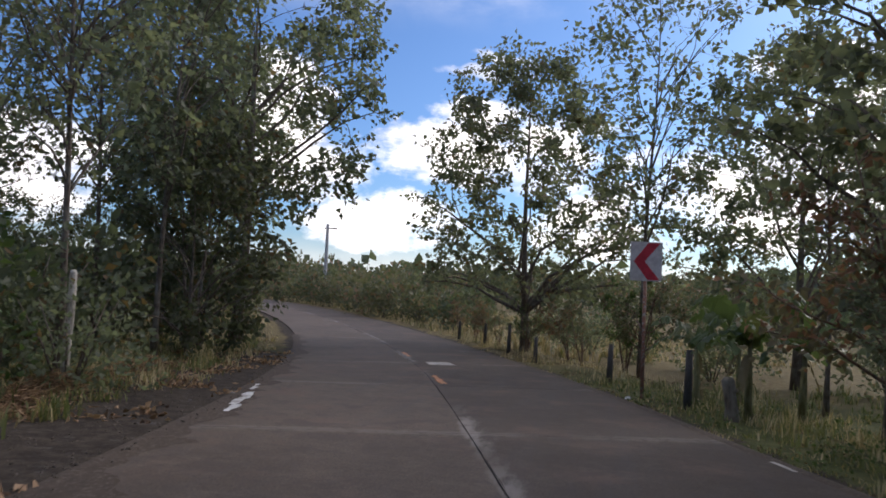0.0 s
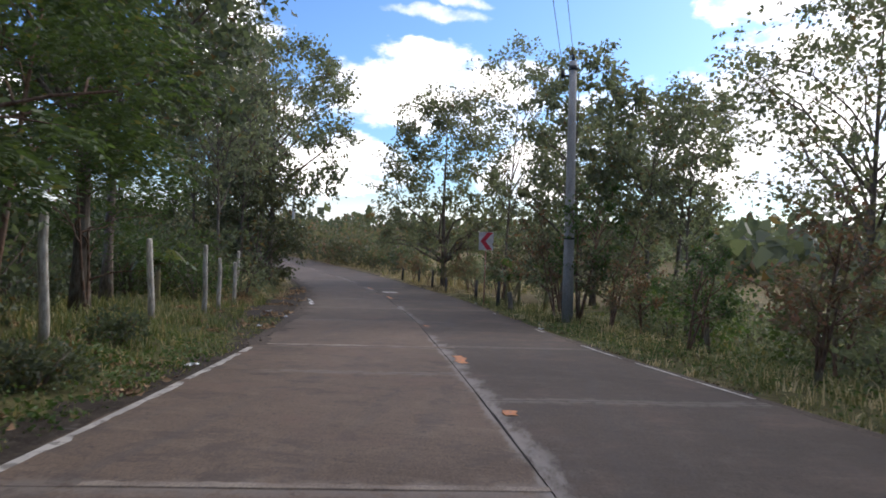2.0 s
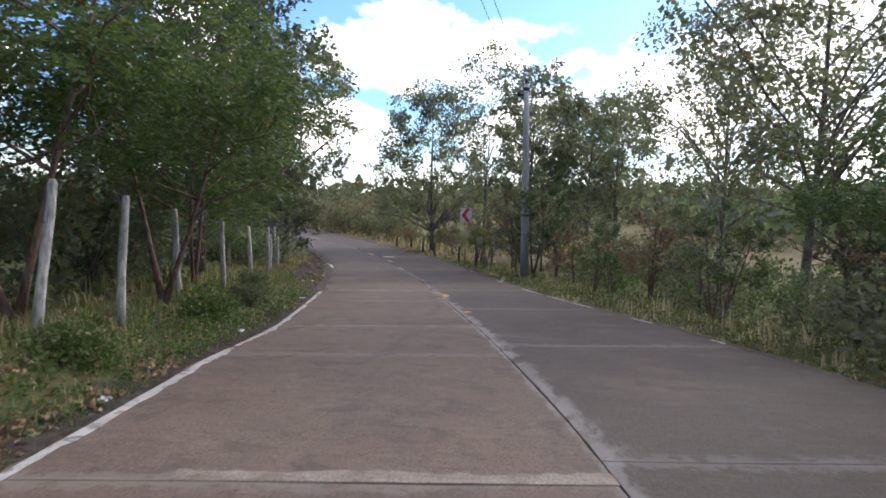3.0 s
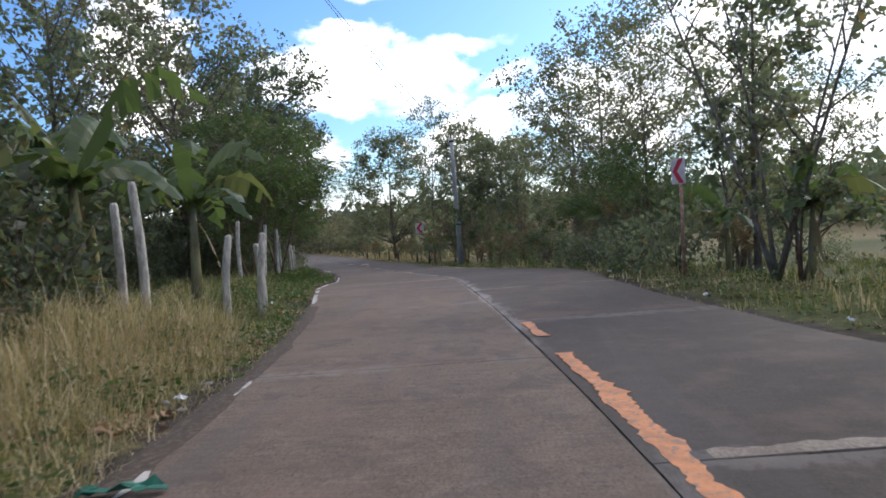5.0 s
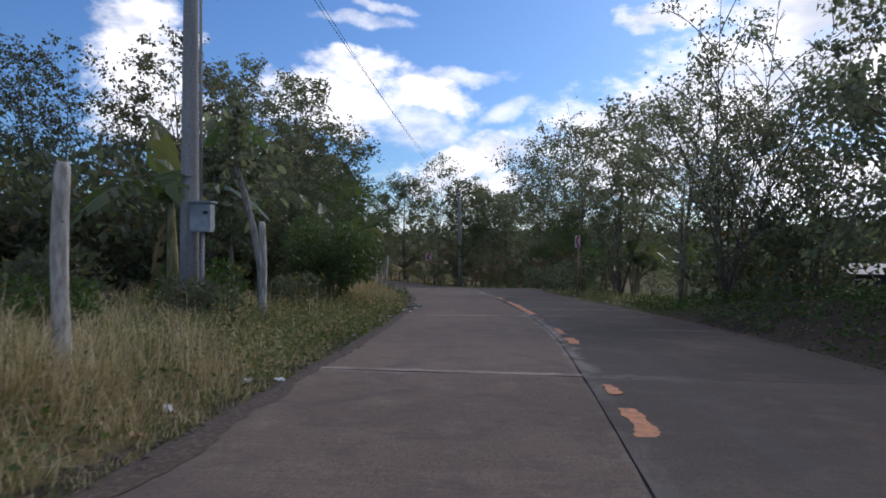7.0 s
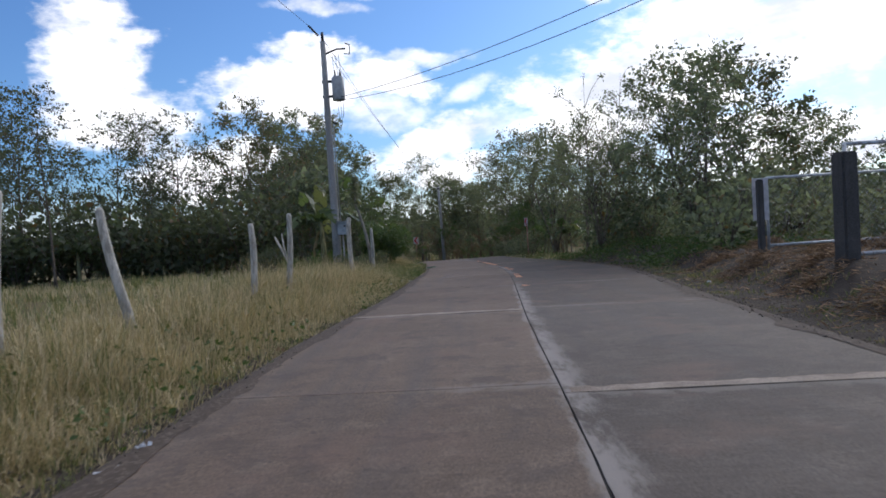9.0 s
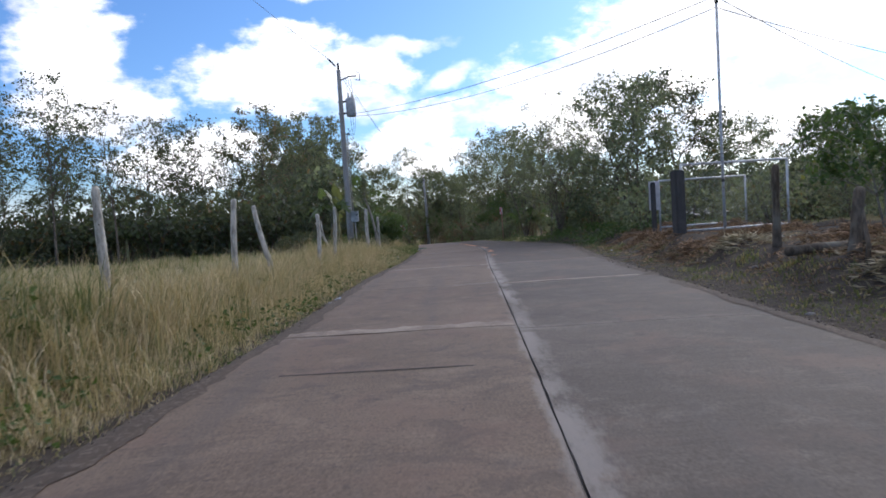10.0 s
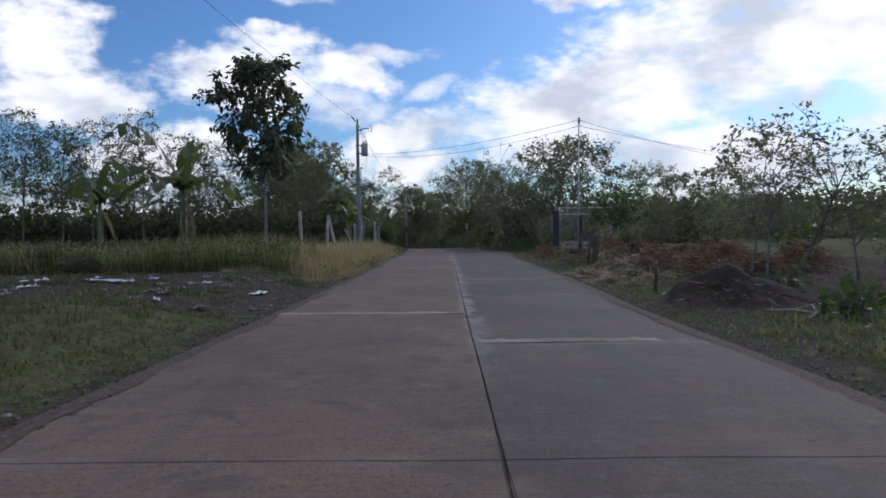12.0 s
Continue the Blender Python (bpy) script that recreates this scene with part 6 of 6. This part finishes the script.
for i in range(44):
    y = rs.uniform(-73, 12)
    side = -1 if rs.random() < 0.7 else 1
    x, yy, _ = on_road(y, -float(half_l(y)) - rs.uniform(0, 0.7) if side < 0 else float(half_r(y)) + rs.uniform(0, 0.7))
    scrap(x, yy, rs.uniform(0.04, 0.09), rs.uniform(0.08, 0.18), TARP_WHITE if i % 2 else STRAW, 20 + i, "small pale scrap or dry leaf at the road's edge")
for i in range(6):
    y = rs.uniform(-37.5, -30.5)
    x, yy, _ = on_road(y, -float(half_l(y)) - rs.uniform(0.1, 0.5))
    scrap(x, yy, 0.04, rs.uniform(0.06, 0.12), TARP_WHITE, 140 + i, "small white scrap of litter at the road's edge")
for i in range(46):
    scrap(rs.uniform(-6, 2.2), rs.uniform(-70, -64.6), rs.uniform(0.08, 0.18), rs.uniform(0.12, 0.4), TARP_WHITE if i % 5 == 0 else STONE, 80 + i, "pale scrap or flat stone on the gravel")


# the long roof seen between the trees
SHED = (26.3, -10.4)
hut = thing("shed", "small shed with a dull sheet roof among trees", "shed", at=Matrix.Translation((*SHED, float(ground_z(*SHED)))))
part("wall", from_bm("wall", box_bm(5.4, 3.4, 1.6), POST_DARK), hut)
for k in (-1, 1):
    rf = part("roof", from_bm("roof", box_bm(6.2, 2.15, 0.06, 0.01), ROOF_METAL), hut)
    rf.location, rf.rotation_euler = (0, k * 1.0, 1.72), (-k * 0.22, 0, 0)


# ---------------------------------------------------------------- grass
def verge(name, label, n, y0, y1, u0, u1, h0, h1, mat, seed, w=0.006, lean=0.5, clump=0.8, cover=None, bare=0.12, rim0=0.35, reach=1.3, fade=False, sway=0.0):
    nr = np.random.default_rng(seed)
    c = max(1, int(n / 30))
    cy, cu, ch = nr.uniform(y0, y1, c), u0 + (u1 - u0) * nr.uniform(0, 1, c), nr.uniform(0.45, 1.25, c)
    pick = nr.integers(0, c, n)
    dy, du = nr.normal(size=n) * 0.09, nr.normal(size=n) * 0.09
    y, u, tuft = cy[pick] + dy, cu[pick] + du, ch[pick]
    loose = nr.random(n) > clump
    y[loose], u[loose], tuft[loose] = nr.uniform(y0, y1, loose.sum()), nr.uniform(u0, u1, loose.sum()), 0.6
    slope = np.interp(y, FINE, SLOPE_X)
    k = 1 / np.sqrt(1 + slope ** 2)
    x, yy = line_x(y) + u * k, y - u * slope * k
    rim = beside(x, yy)
    keep = rim > bare * (0.5 + 0.5 * wavy(2.1 * x, 1.9 * yy) + 0.3 * nr.random(n))
    if cover is not None:
        keep &= cover(x, yy)
    x, yy, tuft, rim = x[keep], yy[keep], tuft[keep], rim[keep]
    n = len(x)
    hh = (h0 + (h1 - h0) * nr.random(n)) * (rim0 + (1 - rim0) * step(rim, 0.0, reach)) * tuft * (0.85 + 0.3 * wavy(0.7 * x, 0.6 * yy))
    if fade:
        hh *= 0.25 + 0.75 * step(yy, -63.8, -60.0)
    pos = np.stack([x, yy, ground_z(x, yy) - 0.02], 1)
    me = blade_mesh(name, pos, np.maximum(hh, 0.03), lean * nr.uniform(0.2, 1.3, n), w * nr.uniform(0.7, 1.4, n), mat, nr, sway)
    tagged(new(name, me), label, "grass", kind="stuff")


def mossy(x, y):
    return np.sin(1.3 * x + 0.9 * y) + np.sin(0.7 * x - 2.3 * y + 1) + 0.6 * np.sin(3.1 * x + 2.7 * y) > 0.55


def ragged_field(x, y):
    return (x > -17 - 4 * np.sin(0.31 * y) - 2 * np.sin(0.9 * y + 1)) & (y > -62.8 + 0.5 * np.sin(0.6 * x))


def tall_dry(x, y):
    """Fewer dry stalks towards the round bush and at the road's edge."""
    near = step(-y, 29.5, 31.5) * (1 - step(-y, 38, 42))
    return (np.sin(91.7 * x + 47.3 * y) * 0.5 + 0.5) < 1 - 0.96 * near



def no_layby(x, y):
    return ~((y < -62.9) & (y > -69.6 - 0.7 * np.sin(0.8 * x)) & (off_road(x, y) < 0) & (off_road(x, y) > -13))


verge("dry_grass", "tall dry yellow grass on the verge", 84000, -64.0, -24.5, -5.4, -2.5, 0.35, 0.95, GRASS_DRY, 1, 0.0032, 1.0, cover=tall_dry, rim0=0.16, reach=1.3, fade=True, sway=0.5)
verge("green_grass", "green grass mixed into the verge", 40000, -64.5, -22, -5.0, -2.5, 0.1, 0.5, GRASS_GREEN, 2, 0.004, 0.9, rim0=0.3, reach=1.6, fade=True, sway=0.3)
verge("field_grass", "dry grass field behind the fence posts", 30000, -64, -28, -24, -4.8, 0.25, 0.55, GRASS_DRY, 3, 0.007, 0.8, cover=ragged_field, fade=True)
verge("field_green_grass", "green grass in the field", 24000, -64, -24, -26, -4.8, 0.2, 0.55, GRASS_GREEN, 4, 0.008, 0.7, cover=ragged_field, fade=True)
verge("green_grass", "short green grass on the shaded verge", 24000, -26, 2, -5.6, -2.5, 0.12, 0.4, GRASS_GREEN, 5, 0.008, 0.7)
verge("green_grass", "green grass along the verge", 17000, -27, 14, 2.5, 6.4, 0.12, 0.36, GRASS_GREEN, 6, 0.008, 0.7)
verge("dry_grass", "dry tufts along the verge", 9000, -29, 30, 2.5, 6.4, 0.15, 0.5, GRASS_DRY, 7, 0.008, 0.6)
verge("dry_grass", "dry grass beside the road before the bend", 7000, 9, 40, -8, -3.7, 0.12, 0.45, GRASS_DRY, 8, 0.01, 0.6)
verge("green_grass", "green grass beside the dirt shoulder", 12000, -3, 22, -9, -4.2, 0.12, 0.45, GRASS_GREEN, 17, 0.01, 0.7)
verge("green_grass", "rough grass under the roadside trees", 11000, -27, 16, 6.2, 15, 0.15, 0.5, GRASS_GREEN, 18, 0.014, 0.7)
verge("green_grass", "rough grass behind the fence posts", 8000, -26, 4, -13, -5.4, 0.15, 0.5, GRASS_GREEN, 19, 0.014, 0.7)
verge("field_dry_grass", "dry yellow field beyond the bend", 13000, 22, 66, 3.9, 20, 0.3, 0.9, GRASS_DRY, 9, 0.03, 0.6)
verge("green_grass", "short grass along the bank", 26000, -80, -38, 2.4, 4.2, 0.04, 0.17, GRASS_GREEN, 10, 0.008, 0.8)
verge("green_grass", "short green grass below the soil mound", 14000, -80, -65, 2.45, 5.2, 0.05, 0.2, GRASS_GREEN, 33, 0.007, 0.8)
verge("straw_litter", "flattened brown straw and dry brush on the bank", 34000, -67, -40, 3.2, 10.0, 0.04, 0.14, STRAW, 11, 0.006, 2.4, 0.8)
verge("green_grass", "low mossy grass round the gravel lay-by", 42000, -84, -68.4, -11, -2.5, 0.04, 0.18, GRASS_MOSS, 12, 0.010, 0.7, cover=no_layby)
verge("lay_by_grass", "patches of low mossy grass in the gravel lay-by", 30000, -70.5, -63.0, -12, -2.6, 0.05, 0.17, GRASS_MOSS, 31, 0.014, 0.9, 0.9, cover=mossy)
verge("lay_by_grass", "thin grass tufts in the gravel lay-by", 26000, -70, -63.0, -12, -2.8, 0.02, 0.09, GRASS_MOSS, 13, 0.006, 0.9, 0.93)
verge("dry_grass", "tall pale grass behind the lay-by", 14000, -63.2, -57.5, -15, -3.2, 0.5, 1.15, GRASS_DRY, 34, 0.006, 0.8)
verge("leaf_litter", "fallen brown leaves and straw along the slab's edge", 9000, -20, 3, -4.1, -2.9, 0.02, 0.08, STRAW, 35, 0.014, 2.4, 0.7, bare=0.02)
verge("green_grass", "tall green grass behind the lay-by", 20000, -63.4, -59.5, -15, -4.0, 0.45, 1.1, GRASS_GREEN, 16, 0.008, 0.6)
verge("green_grass", "grass under the trees", 4000, -84, -68, 5.5, 16, 0.08, 0.3, GRASS_GREEN, 15, 0.01, 0.6)
verge("green_grass", "grass under the trees", 4000, -40, -27, 6, 16, 0.12, 0.4, GRASS_GREEN, 14, 0.012, 0.6)


def brush(name, label, n, spots, long, mat, seed, wide=0.035):
    """Cut stalks and twigs lying every way in low drifts. Spots: x, y, reach, height."""
    nr = np.random.default_rng(seed)
    s = np.array(spots)
    pick = nr.choice(len(s), n, p=s[:, 2] / s[:, 2].sum())
    a, d = nr.uniform(0, 2 * math.pi, n), np.abs(nr.normal(size=n)) * 0.55
    px, py = s[pick, 0] + s[pick, 2] * d * np.cos(a) * 1.2, s[pick, 1] + s[pick, 2] * d * np.sin(a)
    keep = beside(px, py) > 0.12
    px, py, d, pick = px[keep], py[keep], d[keep], pick[keep]
    n = len(px)
    pos = np.stack([px, py, ground_z(px, py) + 0.01 + s[pick, 3] * np.exp(-1.5 * d ** 2) * nr.uniform(0.05, 1.0, n)], 1)
    way = nr.normal(size=(n, 3)) * [1, 1, 0.25]
    tagged(new(name, leaf_mesh(name, pos, way, long * nr.uniform(0.4, 1.3, n), mat, nr, wide, 0.1)), label, "brush", kind="stuff")


rh = random.Random(41)
drifts, cut = [], []
for i in range(46):
    x, yy, _ = on_road(-41 - i * 0.54, 3.9 + rh.uniform(0.0, 4.2))
    drifts.append((x, yy, rh.uniform(0.4, 1.0), rh.uniform(0.05, 0.26)))
for y, u in ((-58.5, 4.4), (-59.6, 4.6), (-60.6, 4.3), (-61.6, 3.8), (-62.2, 3.5), (-62.9, 3.9), (-63.6, 3.4), (-64.3, 3.6), (-65.0, 3.3), (-65.6, 3.8), (-56.5, 5.2), (-53.5, 4.6)):
    x, yy, _ = on_road(y, u)
    cut.append((x, yy, rh.uniform(0.35, 0.6), 0.1))
for i in range(22):
    drifts.append((9.4 + rh.uniform(0.2, 4.5), -57.5 - rh.uniform(0, 9.0), rh.uniform(0.35, 0.8), rh.uniform(0.25, 0.5)))
brush("dry_brush", "drifts of cut brown straw and dry brush on the bank", 60000, drifts, 0.14, STRAW, 301, 0.055)
brush("soil_ridge", "low ridge of reddish brown brush and soil behind the shoulder", 9000, [(-6.2 - 0.27 * i, 5.6 + 0.75 * i, 0.5, 0.16 + 0.05 * (i % 3)) for i in range(8)], 0.13, STRAW, 304, 0.07)
brush("mound_litter", "dry stalks strewn over the soil mound", 500, [(9.1, -69.8, 1.0, 0.42)], 0.2, STRAW, 303, 0.05)
brush("cut_straw", "patches of pale cut straw on the bank", 13000, cut, 0.21, PALE_STRAW, 302, 0.05)


def gravel(name, label, n, y0, y1, u0, u1, seed, mat):
    """Loose stones: small uneven tetrahedra."""
    nr = np.random.default_rng(seed)
    y, u = nr.uniform(y0, y1, n), u0 + (u1 - u0) * nr.random(n) ** 1.3
    slope = np.interp(y, FINE, SLOPE_X)
    k = 1 / np.sqrt(1 + slope ** 2)
    x, yy = line_x(y) + u * k, y - u * slope * k
    keep = beside(x, yy) > -0.12
    x, yy = x[keep], yy[keep]
    n = len(x)
    s = 0.006 + 0.02 * nr.random(n) ** 3
    c = np.stack([x, yy, np.where(beside(x, yy) > 0.1, ground_z(x, yy), road_z(yy)) + s * 0.35], 1)
    base = np.array([[1, 0, -0.5], [-0.5, 0.87, -0.5], [-0.5, -0.87, -0.5], [0.1, 0.1, 0.7]])
    v = c[:, None] + (base + nr.normal(size=(n, 4, 3)) * 0.25) * s[:, None, None]
    f = 4 * np.arange(n)[:, None, None] + np.array([[0, 1, 3], [1, 2, 3], [2, 0, 3], [0, 2, 1]])
    tagged(new(name, tri_mesh(name, v.reshape(-1, 3), f.reshape(-1, 3), mat)), label, "gravel", kind="stuff")


gravel("gravel", "loose gravel along the slab's edge", 9000, -80, -38, -3.4, -2.4, 51, GRIT)
gravel("gravel", "loose dark gravel in the lay-by", 6000, -75, -63.5, -10.0, -2.5, 52, GRIT)
gravel("gravel", "pale grey stones in the lay-by", 6000, -71, -63.5, -10.0, -2.5, 55, STONE)
gravel("gravel", "loose gravel on the dirt shoulder", 3000, -4, 16, -5.2, -2.7, 53, GRIT)
gravel("gravel", "loose gravel along the bank", 7000, -78, -30, 2.5, 3.6, 54, GRIT)


def weeds(name, label, n, y0, y1, u0, u1, h, size, mat, seed):
    nr = np.random.default_rng(seed)
    c = n // 30
    y, u = nr.uniform(y0, y1, c), nr.uniform(u0, u1, c)
    pick = nr.integers(0, c, n)
    y, u = y[pick] + nr.normal(size=n) * 0.14, u[pick] + nr.normal(size=n) * 0.14
    slope = np.interp(y, FINE, SLOPE_X)
    k = 1 / np.sqrt(1 + slope ** 2)
    x, yy = line_x(y) + u * k, y - u * slope * k
    keep = beside(x, yy) > 0.08
    x, yy = x[keep], yy[keep]
    n = len(x)
    pos = np.stack([x, yy, ground_z(x, yy) + h * nr.uniform(0.02, 1, n) ** 1.4], 1)
    way = nr.normal(size=(n, 3)) * [1, 1, 0.35] + [0, 0, 0.25]
    tagged(new(name, leaf_mesh(name, pos, way, size * nr.uniform(0.6, 1.3, n), mat, nr, 0.6)), label, "weeds", kind="stuff")


weeds("verge_weeds", "low broad-leaved weeds on the verge", 9000, -26, -4, -4.6, -2.5, 0.24, 0.055, WEED, 21)
weeds("verge_weeds", "low broad-leaved weeds on the verge", 9000, -27, 12, 3.0, 6.5, 0.22, 0.055, WEED, 22)
weeds("verge_weeds", "creeping weeds along the grassy verge", 4500, -63, -26, -4.4, -2.5, 0.25, 0.06, WEED, 23)
weeds("verge_weeds", "leafy weeds by the round bush", 5000, -41, -30, -4.6, -2.7, 0.32, 0.06, GRASS_GREEN, 30)
weeds("bank_weeds", "weeds on the bank", 1200, -84, -68, 3.6, 8.5, 0.35, 0.09, WEED, 24)
weeds("leaf_litter", "dry fallen leaves under the trees", 9000, -36, 24, 2.9, 7.5, 0.04, 0.055, LEAF_DEAD, 25)
weeds("leaf_litter", "dark fallen leaves on the shaded bank", 2500, -42, -28, 2.9, 9.5, 0.05, 0.055, LEAF_DEAD, 27)
weeds("verge_weeds", "tall leafy weeds behind the lay-by", 7000, -63.6, -60.5, -15, -4, 0.75, 0.085, WEED, 29)
weeds("bank_weeds", "dark creeping growth on the shaded bank", 14000, -42, -27, 3.6, 9.0, 0.3, 0.085, WEED, 28)
weeds("leaf_litter", "dry fallen leaves on the dirt shoulder", 6000, -30, 18, -6.5, -2.9, 0.03, 0.09, STRAW, 26)

# slabs last
build_road()
